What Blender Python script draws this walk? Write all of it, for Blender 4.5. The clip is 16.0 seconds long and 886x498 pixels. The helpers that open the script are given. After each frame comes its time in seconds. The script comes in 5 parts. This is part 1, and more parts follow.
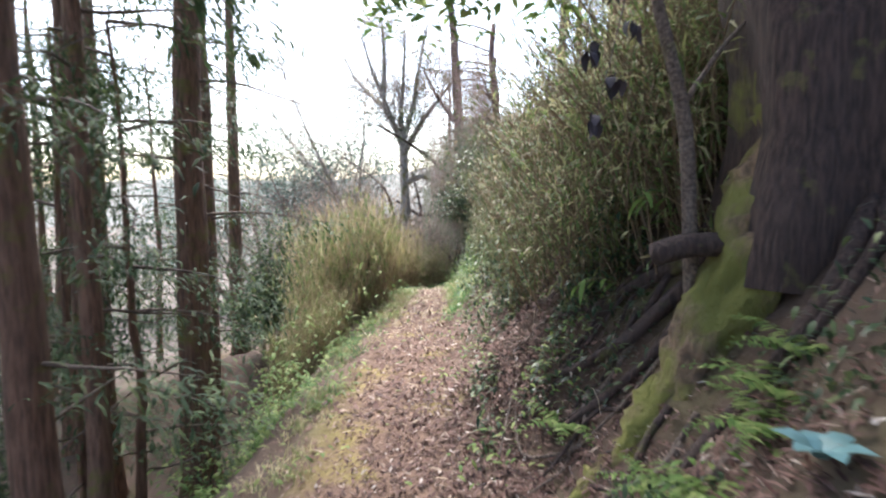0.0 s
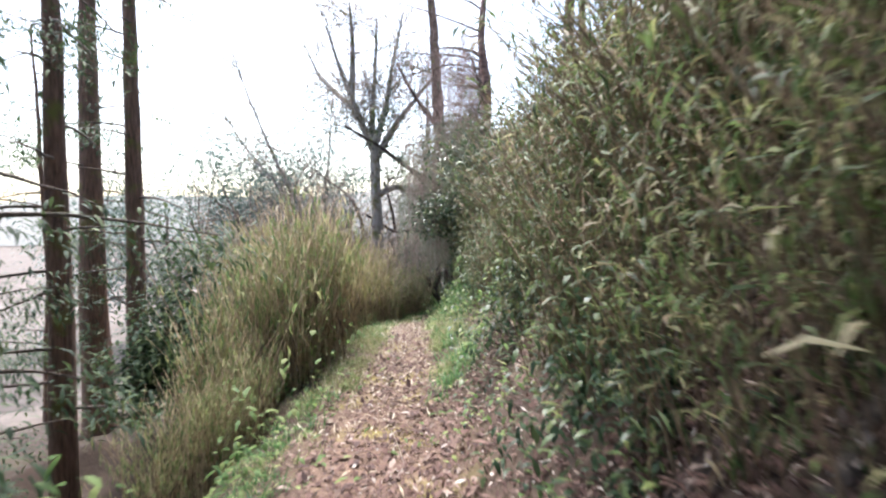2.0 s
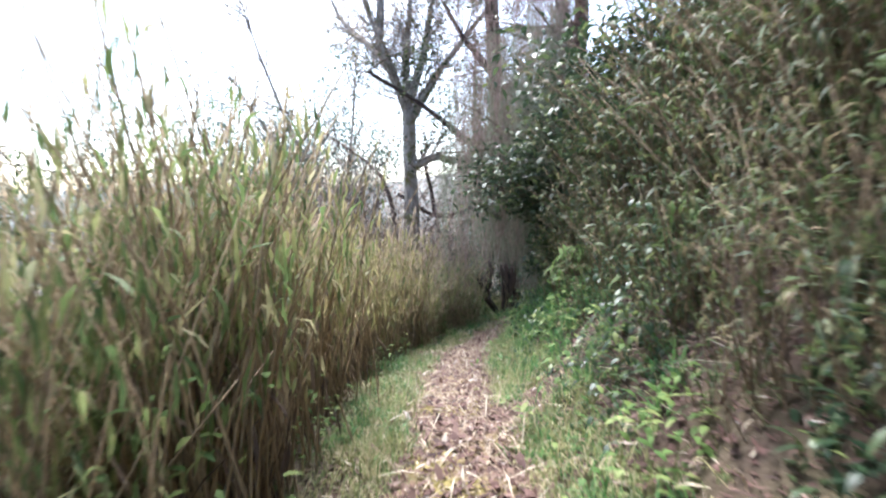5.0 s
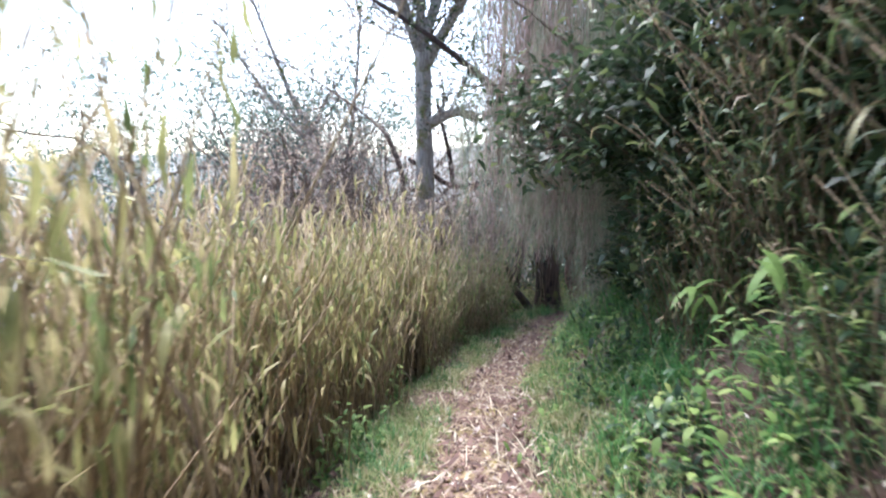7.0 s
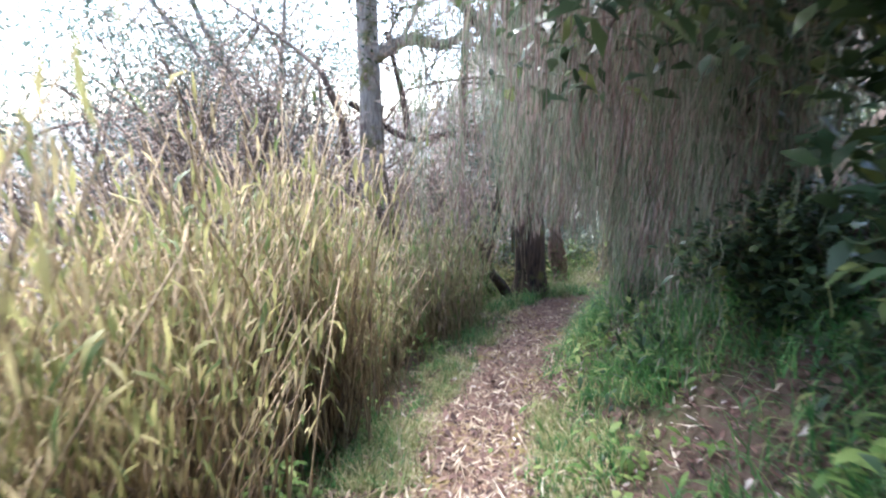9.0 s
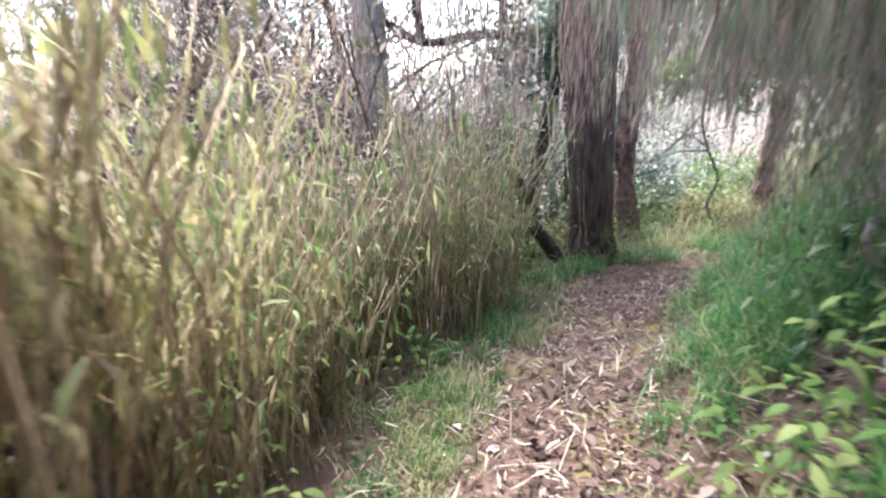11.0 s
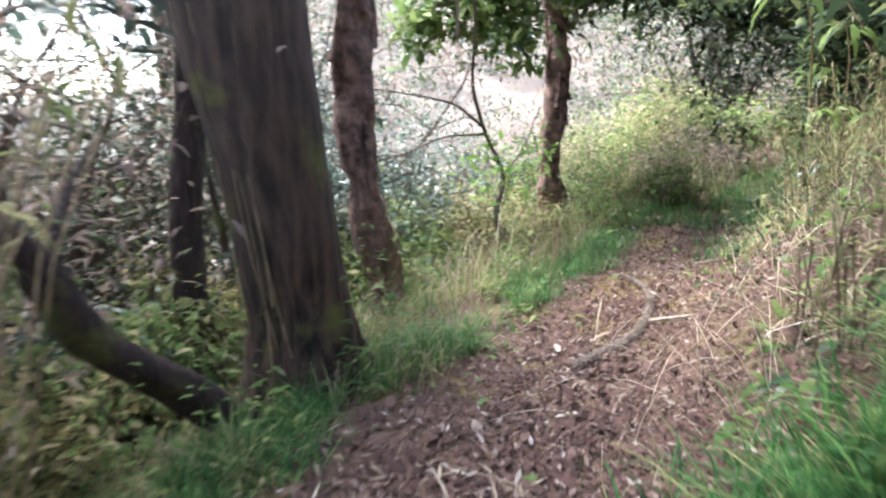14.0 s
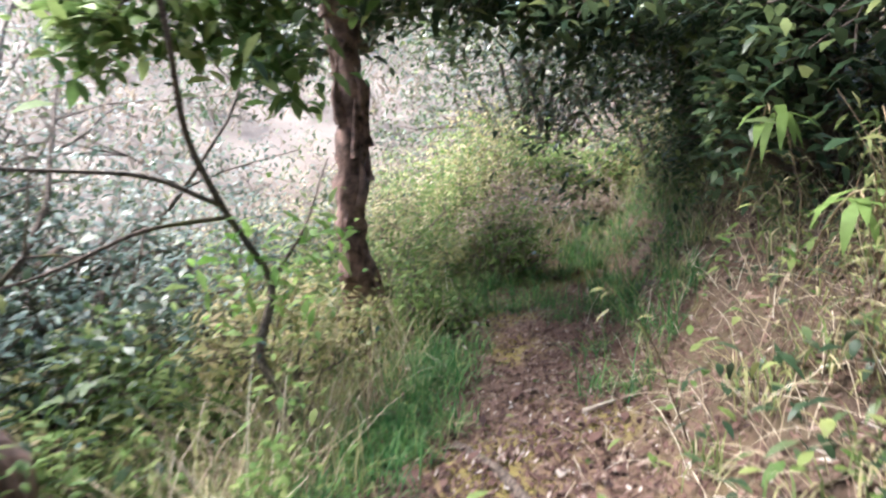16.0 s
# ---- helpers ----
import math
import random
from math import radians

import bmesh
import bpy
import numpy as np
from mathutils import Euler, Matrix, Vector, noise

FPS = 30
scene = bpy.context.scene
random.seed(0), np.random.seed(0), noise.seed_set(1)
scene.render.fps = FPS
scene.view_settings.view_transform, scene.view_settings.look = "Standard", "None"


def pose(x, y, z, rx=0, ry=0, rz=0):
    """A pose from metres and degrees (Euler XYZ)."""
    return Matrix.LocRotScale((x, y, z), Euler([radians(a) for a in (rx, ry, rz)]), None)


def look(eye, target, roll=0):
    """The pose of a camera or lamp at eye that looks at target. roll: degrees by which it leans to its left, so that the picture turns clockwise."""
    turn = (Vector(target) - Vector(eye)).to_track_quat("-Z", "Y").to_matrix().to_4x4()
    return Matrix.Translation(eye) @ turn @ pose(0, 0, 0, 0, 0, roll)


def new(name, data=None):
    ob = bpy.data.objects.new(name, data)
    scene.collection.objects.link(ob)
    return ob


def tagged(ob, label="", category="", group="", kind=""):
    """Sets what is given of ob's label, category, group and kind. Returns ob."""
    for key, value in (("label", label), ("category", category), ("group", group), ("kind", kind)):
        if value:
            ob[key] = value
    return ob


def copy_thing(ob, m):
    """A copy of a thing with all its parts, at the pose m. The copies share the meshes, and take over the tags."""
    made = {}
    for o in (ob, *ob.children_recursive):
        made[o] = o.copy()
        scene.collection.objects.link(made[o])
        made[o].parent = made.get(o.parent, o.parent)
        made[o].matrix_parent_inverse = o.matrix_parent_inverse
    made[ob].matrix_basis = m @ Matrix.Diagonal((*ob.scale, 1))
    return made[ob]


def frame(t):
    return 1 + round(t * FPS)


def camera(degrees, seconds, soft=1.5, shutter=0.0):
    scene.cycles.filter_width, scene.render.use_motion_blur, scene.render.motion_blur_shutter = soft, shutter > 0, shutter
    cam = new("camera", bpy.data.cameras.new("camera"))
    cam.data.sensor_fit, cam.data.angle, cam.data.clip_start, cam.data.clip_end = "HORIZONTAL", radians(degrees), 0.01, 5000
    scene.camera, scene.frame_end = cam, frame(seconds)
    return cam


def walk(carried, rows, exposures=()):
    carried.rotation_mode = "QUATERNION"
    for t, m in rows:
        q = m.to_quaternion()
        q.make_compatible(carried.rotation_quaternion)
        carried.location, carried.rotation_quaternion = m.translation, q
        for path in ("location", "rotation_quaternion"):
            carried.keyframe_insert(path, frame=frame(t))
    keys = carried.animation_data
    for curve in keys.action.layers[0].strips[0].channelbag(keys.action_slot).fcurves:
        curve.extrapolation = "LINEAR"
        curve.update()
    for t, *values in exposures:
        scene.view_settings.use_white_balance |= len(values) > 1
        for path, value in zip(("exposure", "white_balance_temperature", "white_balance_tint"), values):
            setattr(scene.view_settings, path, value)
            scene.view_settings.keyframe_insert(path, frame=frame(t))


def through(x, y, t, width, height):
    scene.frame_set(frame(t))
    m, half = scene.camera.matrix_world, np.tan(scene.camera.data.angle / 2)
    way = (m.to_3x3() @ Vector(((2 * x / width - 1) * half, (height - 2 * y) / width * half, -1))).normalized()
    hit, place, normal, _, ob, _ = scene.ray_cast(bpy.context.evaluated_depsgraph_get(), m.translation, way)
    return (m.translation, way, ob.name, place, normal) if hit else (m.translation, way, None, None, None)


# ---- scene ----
cam = camera(78.9, 16.0, soft=2.2, shutter=0.5)
PATH = [
    (0, (0.0, 0.0, 1.35), (0.0, 1.991, 1.158), 0.0),
    (0.5, (-0.04, 0.673, 1.299), (0.015, 2.664, 1.118), 0.2),
    (1, (-0.068, 1.44, 1.238), (0.027, 3.433, 1.099), 0.1),
    (1.5, (-0.122, 2.182, 1.194), (-0.02, 4.176, 1.072), 0.1),
    (2, (-0.108, 2.994, 1.17), (-0.014, 4.988, 1.048), 0.1),
    (2.5, (-0.122, 3.737, 1.139), (-0.038, 5.731, 1.011), 0.1),
    (3, (-0.148, 4.504, 1.079), (-0.075, 6.498, 0.943), 0.1),
    (3.5, (-0.176, 5.242, 0.994), (-0.12, 7.236, 0.859), 0.2),
    (4, (-0.243, 5.982, 0.937), (-0.233, 7.977, 0.79), 0.2),
    (4.5, (-0.284, 6.708, 0.867), (-0.305, 8.702, 0.72), 0.2),
    (7, (-0.338, 10.179, 0.722), (-0.465, 12.159, 0.472), 1.0),
    (7.5, (-0.338, 10.838, 0.659), (-0.44, 12.813, 0.364), 0.9),
    (8, (-0.364, 11.496, 0.596), (-0.442, 13.464, 0.249), 0.9),
    (8.5, (-0.351, 12.139, 0.507), (-0.359, 14.107, 0.153), 0.8),
    (9, (-0.378, 12.688, 0.44), (-0.358, 14.655, 0.076), 0.8),
    (9.5, (-0.338, 13.194, 0.337), (-0.294, 15.157, -0.041), 0.7),
    (10.7, (-0.16, 14.72, -0.05), (-0.25, 16.665, -0.52), 0.35),
    (11.8, (0.076, 16.165, -0.521), (-0.125, 18.077, -1.072), -0.0),
    (12, (0.167, 16.392, -0.468), (-0.009, 18.306, -1.019), -0.1),
    (12.5, (0.354, 16.947, -0.429), (0.342, 18.877, -0.951), -0.5),
    (13, (0.553, 17.523, -0.54), (0.843, 19.447, -1.0), -1.2),
    (13.5, (0.684, 18.075, -0.559), (1.198, 19.952, -1.021), -1.7),
    (14, (0.876, 18.588, -0.633), (1.584, 20.401, -1.093), -2.1),
    (14.5, (1.158, 19.066, -0.665), (2.029, 20.804, -1.134), -2.6),
    (15, (1.435, 19.511, -0.659), (2.521, 21.123, -1.129), -3.0),
    (15.5, (1.751, 19.898, -0.497), (2.916, 21.459, -0.953), -3.2),
    (16, (2.075, 20.157, -0.436), (3.339, 21.656, -0.83), -3.4),
]
EXPOSURES = [(0.0, 2.15, 6500, 10), (2.5, 2.0, 6300, 10), (4.5, 2.1, 6100, 10), (8.0, 2.52, 5900, 10), (9.5, 2.88, 6000, 10), (12.0, 3.28, 6350, 10), (13.5, 3.1, 6400, 10), (15.0, 3.0, 6400, 10),
             (16.0, 2.85, 6400, 10)]
walk(cam, [(t, look(eye, target, roll)) for t, eye, target, roll in PATH], EXPOSURES)

# ---------------------------------------------------------------- light
world = bpy.data.worlds.new("world")
scene.world = world
world.use_nodes = True
wn, wl = world.node_tree.nodes, world.node_tree.links
sky = wn.new("ShaderNodeTexSky")
sky.sky_type, sky.sun_disc = "NISHITA", False
SUN_ELEV, SUN_AZ = 58.0, -24.0  # degrees; azimuth from +y towards +x
sky.sun_elevation, sky.sun_rotation = radians(SUN_ELEV), radians(SUN_AZ)
sky.air_density, sky.dust_density, sky.ozone_density = 1.0, 2.5, 0.5
wn["Background"].inputs["Strength"].default_value = 0.15
wl.new(sky.outputs[0], wn["Background"].inputs["Color"])
sun = new("sun", bpy.data.lights.new("sun", "SUN"))
sun.data.energy, sun.data.angle, sun.data.color = 3.2, radians(40), (1.0, 0.99, 0.985)
_a, _e = radians(SUN_AZ), radians(SUN_ELEV)
sun.matrix_world = look((math.sin(_a) * math.cos(_e) * 50, math.cos(_a) * math.cos(_e) * 50, math.sin(_e) * 50), (0, 0, 0))

# ---------------------------------------------------------------- materials


def material(name, rough=0.8):
    m = bpy.data.materials.new(name)
    m.use_nodes = True
    nt = m.node_tree
    bsdf = nt.nodes["Principled BSDF"]
    bsdf.inputs["Roughness"].default_value = rough
    return m, nt, bsdf


def node(nt, kind, **values):
    n = nt.nodes.new(kind)
    for key, value in values.items():
        n.inputs[key].default_value = value
    return n


def ramp(nt, source, stops):
    n = nt.nodes.new("ShaderNodeValToRGB")
    el = n.color_ramp.elements
    while len(el) < len(stops):
        el.new(0.5)
    for e, (p, c) in zip(el, stops):
        e.position, e.color = p, (*c, 1)
    nt.links.new(source, n.inputs[0])
    return n.outputs[0]


def mix(nt, fac, a, b, blend="MIX"):
    n = nt.nodes.new("ShaderNodeMixRGB")
    n.blend_type = blend
    for sock, v in zip((n.inputs[0], n.inputs[1], n.inputs[2]), (fac, a, b)):
        if isinstance(v, (int, float)):
            sock.default_value = v
        elif isinstance(v, tuple):
            sock.default_value = (*v, 1)
        else:
            nt.links.new(v, sock)
    return n.outputs[0]


def noise_of(nt, scale, detail=5.0, stretch=None, rough=0.6):
    co = nt.nodes.new("ShaderNodeNewGeometry").outputs["Position"]
    if stretch:
        mp = nt.nodes.new("ShaderNodeMapping")
        mp.inputs["Scale"].default_value = stretch
        nt.links.new(co, mp.inputs[0])
        co = mp.outputs[0]
    n = node(nt, "ShaderNodeTexNoise", Scale=scale, Detail=detail, Roughness=rough)
    nt.links.new(co, n.inputs["Vector"])
    return n.outputs["Fac"]


def bump(nt, bsdf, height, strength, distance=0.02):
    n = node(nt, "ShaderNodeBump", Strength=strength, Distance=distance)
    nt.links.new(height, n.inputs["Height"])
    nt.links.new(n.outputs[0], bsdf.inputs["Normal"])


def leaf_material(name, stops, through=0.35, rough=0.5, blotch=0.5):
    """Leaves: colour differs from leaf to leaf, with small blotches; light shines through them."""
    m, nt, bsdf = material(name, rough)
    isl = nt.nodes.new("ShaderNodeNewGeometry").outputs["Random Per Island"]
    col = ramp(nt, isl, stops)
    spots = ramp(nt, noise_of(nt, 25, 3), [(0.3, (0.55, 0.5, 0.42)), (0.6, (1, 1, 1))])
    col = mix(nt, blotch, col, spots, "MULTIPLY")
    bsdf.inputs["Specular IOR Level"].default_value = 0.2
    nt.links.new(col, bsdf.inputs["Base Color"])
    tr = nt.nodes.new("ShaderNodeBsdfTranslucent")
    nt.links.new(mix(nt, 0.06, col, (0.42, 0.48, 0.29), "MIX"), tr.inputs["Color"])
    sh = nt.nodes.new("ShaderNodeMixShader")
    sh.inputs[0].default_value = through
    nt.links.new(bsdf.outputs[0], sh.inputs[1])
    nt.links.new(tr.outputs[0], sh.inputs[2])
    nt.links.new(sh.outputs[0], nt.nodes["Material Output"].inputs["Surface"])
    return m


def bark_material(name, dark, light, moss=0.0, grain=(9, 9, 1.2), scale=4.0, strength=0.9):
    m, nt, bsdf = material(name, 0.92)
    fine = noise_of(nt, scale, 7, grain)
    coarse = noise_of(nt, 1.3, 4)
    col = mix(nt, ramp(nt, fine, [(0.36, (0, 0, 0)), (0.64, (1, 1, 1))]), dark, light)
    col = mix(nt, ramp(nt, coarse, [(0.4, (0, 0, 0)), (0.7, (0.6, 0.6, 0.6))]), col, tuple(0.6 * c + 0.015 for c in light))
    if moss:
        spread = ramp(nt, noise_of(nt, 3.0, 5), [(0.62 - moss * 0.35, (0, 0, 0)), (0.75 - moss * 0.3, (1, 1, 1))])
        col = mix(nt, spread, col, (0.13, 0.13, 0.03))
    nt.links.new(col, bsdf.inputs["Base Color"])
    bump(nt, bsdf, fine, strength, 0.03)
    return m


GREEN_BAMBOO = leaf_material("bamboo_leaf_green", [(0.0, (0.02, 0.04, 0.014)), (0.35, (0.055, 0.09, 0.028)), (0.7, (0.12, 0.16, 0.052)), (0.88, (0.22, 0.2, 0.1)), (1.0, (0.28, 0.2, 0.13))])
FRESH_BAMBOO = leaf_material("bamboo_leaf_fresh", [(0.0, (0.07, 0.12, 0.04)), (0.4, (0.15, 0.21, 0.07)), (0.75, (0.3, 0.31, 0.13)), (1.0, (0.46, 0.4, 0.26))], 0.45)
VERGE = leaf_material("verge_blade", [(0.0, (0.09, 0.16, 0.05)), (0.35, (0.2, 0.24, 0.09)), (0.65, (0.38, 0.34, 0.18)), (1.0, (0.55, 0.47, 0.32))], 0.35, 0.6)
YELLOW_BAMBOO = leaf_material("bamboo_leaf_yellow", [(0.0, (0.08, 0.12, 0.04)), (0.3, (0.2, 0.21, 0.08)), (0.65, (0.34, 0.31, 0.13)), (1.0, (0.44, 0.36, 0.22))], 0.4)
DEAD_LEAF = leaf_material("dead_bamboo_leaf", [(0.0, (0.05, 0.032, 0.025)), (0.5, (0.13, 0.09, 0.065)), (0.85, (0.26, 0.19, 0.12)), (1.0, (0.42, 0.34, 0.2))], 0.25, 0.7)
CULM = bark_material("dry_culm", (0.15, 0.1, 0.065), (0.46, 0.35, 0.21), grain=(20, 20, 3), strength=0.2)
DARK_CULM = bark_material("brown_culm", (0.07, 0.045, 0.03), (0.24, 0.17, 0.1), grain=(20, 20, 3), strength=0.2)
DARK_LEAF = leaf_material("evergreen_leaf", [(0.0, (0.018, 0.038, 0.02)), (0.6, (0.042, 0.075, 0.038)), (0.9, (0.11, 0.15, 0.06)), (1.0, (0.22, 0.25, 0.09))], 0.25, 0.33)
FRESH_LEAF = leaf_material("fresh_leaf", [(0.0, (0.07, 0.14, 0.035)), (0.6, (0.14, 0.22, 0.06)), (1.0, (0.28, 0.33, 0.12))], 0.4, 0.6)
CEDAR_LEAF = leaf_material("cedar_spray", [(0.0, (0.02, 0.045, 0.02)), (0.6, (0.045, 0.085, 0.035)), (1.0, (0.12, 0.16, 0.06))], 0.25, 0.6)
STRAND_LEAF = leaf_material("weeping_strand", [(0.0, (0.1, 0.14, 0.09)), (0.5, (0.21, 0.25, 0.17)), (0.8, (0.33, 0.31, 0.25)), (1.0, (0.42, 0.34, 0.31))], 0.35, 0.8)
DRY_STRAND = leaf_material("dry_strand", [(0.0, (0.12, 0.08, 0.075)), (0.6, (0.27, 0.19, 0.18)), (1.0, (0.42, 0.31, 0.3))], 0.35, 0.8)
SPROUT = leaf_material("sprout_leaf", [(0.0, (0.16, 0.34, 0.06)), (0.6, (0.27, 0.45, 0.12)), (1.0, (0.42, 0.5, 0.2))], 0.5, 0.5)
BLUISH_LEAF = leaf_material("bluish_evergreen_leaf", [(0.0, (0.045, 0.08, 0.07)), (0.6, (0.1, 0.155, 0.135)), (1.0, (0.2, 0.27, 0.24))], 0.3, 0.35)
GRASS = leaf_material("grass_blade", [(0.0, (0.03, 0.11, 0.035)), (0.55, (0.07, 0.2, 0.06)), (0.85, (0.17, 0.33, 0.1)), (1.0, (0.42, 0.42, 0.2))], 0.4, 0.42)
LITTER = leaf_material("dead_leaf", [(0.0, (0.045, 0.026, 0.025)), (0.45, (0.12, 0.065, 0.055)), (0.85, (0.19, 0.12, 0.1)), (0.96, (0.32, 0.25, 0.21)), (1.0, (0.5, 0.45, 0.42))], 0.1, 0.75)
STRAW = leaf_material("straw", [(0.0, (0.18, 0.13, 0.1)), (0.5, (0.38, 0.3, 0.22)), (0.85, (0.54, 0.46, 0.35)), (1.0, (0.7, 0.64, 0.53))], 0.2, 0.7)
BRUSH_LEAF = leaf_material("dry_brush", [(0.0, (0.18, 0.125, 0.11)), (0.6, (0.36, 0.27, 0.24)), (1.0, (0.5, 0.43, 0.35))], 0.45, 0.8)
HILL_LEAF = leaf_material("hillside_brush", [(0.0, (0.09, 0.065, 0.055)), (0.6, (0.19, 0.145, 0.125)), (1.0, (0.29, 0.24, 0.19))], 0.35, 0.8)
CEDAR_BARK = bark_material("cedar_bark", (0.06, 0.035, 0.025), (0.23, 0.13, 0.09), 0.2)
OLD_BARK = bark_material("old_bark", (0.014, 0.009, 0.008), (0.075, 0.045, 0.038), 0.12, (9, 9, 1.3), 5.0, 1.0)
OAK_BARK = bark_material("oak_bark", (0.011, 0.007, 0.006), (0.12, 0.076, 0.054), 0.15, (5, 5, 0.8), 4.0, 1.0)
MOSSY_BARK = bark_material("mossy_bark", (0.06, 0.04, 0.025), (0.2, 0.13, 0.08), 0.75, (5, 5, 2), 6.0, 1.0)
KNOBBY_BARK = bark_material("knobby_bark", (0.03, 0.016, 0.013), (0.34, 0.205, 0.17), 0.0, (2.6, 2.6, 2.8), 4.0, 1.0)
TWIG = bark_material("twig", (0.05, 0.035, 0.03), (0.2, 0.15, 0.12), 0.1, (12, 12, 12))
VINE_BARK = bark_material("vine_clad_bark", (0.16, 0.14, 0.12), (0.42, 0.38, 0.34), 0.3)


def ground_material():
    m, nt, bsdf = material("forest_soil", 0.95)
    at = nt.nodes.new("ShaderNodeAttribute")
    at.attribute_name = "trail"
    soil = mix(nt, noise_of(nt, 9, 8), (0.075, 0.042, 0.03), (0.23, 0.145, 0.1))
    soil = mix(nt, ramp(nt, noise_of(nt, 1.6, 5), [(0.5, (0, 0, 0)), (0.62, (0.75, 0.75, 0.75))]), soil, (0.24, 0.2, 0.05))
    bank = mix(nt, noise_of(nt, 6, 8), (0.025, 0.016, 0.012), (0.11, 0.068, 0.045))
    bank = mix(nt, ramp(nt, noise_of(nt, 0.9, 5), [(0.52, (0, 0, 0)), (0.68, (0.5, 0.5, 0.5))]), bank, (0.1, 0.1, 0.035))
    far = nt.nodes.new("ShaderNodeAttribute")
    far.attribute_name = "field"
    dry = mix(nt, noise_of(nt, 0.8, 8), (0.07, 0.055, 0.045), (0.17, 0.135, 0.115))
    col = mix(nt, far.outputs["Fac"], mix(nt, at.outputs["Fac"], bank, soil), dry)
    nt.links.new(col, bsdf.inputs["Base Color"])
    bump(nt, bsdf, noise_of(nt, 30, 8), 0.8, 0.03)
    return m


SOIL = ground_material()

# ---------------------------------------------------------------- mesh building
rng = np.random.default_rng(7)


class Geo:
    """Gathers vertices and faces, and becomes one mesh."""

    def __init__(self):
        self.v, self.f, self.m, self.n = [], [], [], 0

    def add(self, verts, faces, mat=0):
        verts = np.asarray(verts, float)
        faces = np.asarray(faces, int)
        if len(faces):
            self.v.append(verts)
            self.f.append(faces + self.n)
            self.m.append(np.full(len(faces), mat))
            self.n += len(verts)
        return self

    def put(self, other, mat4):
        """The other Geo, moved by a 4 x 4 array."""
        for_n = self.n
        if other.n:
            v = np.concatenate(other.v)
            self.v.append(v @ mat4[:3, :3].T + mat4[:3, 3])
            self.f += [f + for_n for f in other.f]
            self.m += other.m
            self.n += other.n
        return self

    def mesh(self, name, mats, smooth=True):
        me = bpy.data.meshes.new(name)
        v = np.concatenate(self.v)
        me.vertices.add(len(v))
        me.vertices.foreach_set("co", v.ravel())
        loops = np.concatenate([f.ravel() for f in self.f])
        sizes = np.concatenate([np.full(len(f), f.shape[1]) for f in self.f])
        me.loops.add(len(loops))
        me.loops.foreach_set("vertex_index", loops)
        me.polygons.add(len(sizes))
        me.polygons.foreach_set("loop_start", np.r_[0, np.cumsum(sizes)[:-1]])
        for mat in mats:
            me.materials.append(mat)
        me.polygons.foreach_set("material_index", np.concatenate(self.m))
        me.polygons.foreach_set("use_smooth", np.full(len(sizes), smooth))
        me.update(calc_edges=True)
        return me


def thing(name, place, label, category, group="", kind=""):
    ob = new(name)
    ob.location = place
    ob.empty_display_size = 0.1
    return tagged(ob, label, category, group, kind)


def part(name, geo, mats, parent, label="", kind=""):
    """A mesh of its own under a thing; the geometry is given round the thing's base."""
    ob = new(name, geo.mesh(name, mats))
    ob.parent = parent
    return tagged(ob, label, kind=kind)


def solid(name, geo, mats, label, category, group="", kind="", place=(0, 0, 0)):
    ob = new(name, geo.mesh(name, mats))
    ob.location = place
    return tagged(ob, label, category, group, kind)


def turned(x, y, z, yaw=0.0, size=1.0, lean=0.0, lean_to=0.0):
    """A 4 x 4 array: yaw and lean in radians."""
    m = Matrix.Translation((x, y, z)) @ Matrix.Rotation(lean_to, 4, "Z") @ Matrix.Rotation(lean, 4, "X") @ Matrix.Rotation(yaw - lean_to, 4, "Z") @ Matrix.Scale(size, 4)
    return np.array(m)


def tube(geo, points, radii, sides=8, mat=0, lumps=0.0, flute=0.0, seed=0):
    """A tapered limb along points, with an uneven, capped skin."""
    p = np.asarray(points, float)
    r = np.broadcast_to(np.asarray(radii, float), (len(p),))
    d = np.gradient(p, axis=0)
    d /= np.linalg.norm(d, axis=1, keepdims=True) + 1e-9
    ref = np.array([1.0, 0, 0]) if abs(d[0][0]) < 0.8 else np.array([0, 1.0, 0])
    g = np.random.default_rng(seed + 11)
    phase = g.uniform(0, 6.28, 4)
    a = np.linspace(0, 2 * np.pi, sides, endpoint=False)
    rings = []
    for i in range(len(p)):
        u = ref - d[i] * (ref @ d[i])
        u /= np.linalg.norm(u)
        w = np.cross(d[i], u)
        ref = u
        rr = r[i] * (1 + lumps * (np.sin(2 * a + phase[0] + i * 0.7) * 0.4 + g.normal(0, 0.35, sides)) + flute * np.sin(5 * a + phase[1]) * max(0, 1 - 3 * i / len(p)))
        rings.append(p[i] + rr[:, None] * (np.cos(a)[:, None] * u + np.sin(a)[:, None] * w))
    v = np.concatenate(rings + [p[-1:] + d[-1:] * r[-1] * 0.5])
    i, j = np.meshgrid(np.arange(len(p) - 1), np.arange(sides), indexing="ij")
    k = (j + 1) % sides
    geo.add(v, np.stack([i * sides + j, i * sides + k, (i + 1) * sides + k, (i + 1) * sides + j], -1).reshape(-1, 4), mat)
    last = (len(p) - 1) * sides
    cap = np.array([[last + q, last + (q + 1) % sides, len(v) - 1] for q in range(sides)])
    geo.f.append(cap + geo.n - len(v))
    geo.m.append(np.full(len(cap), mat))
    return geo


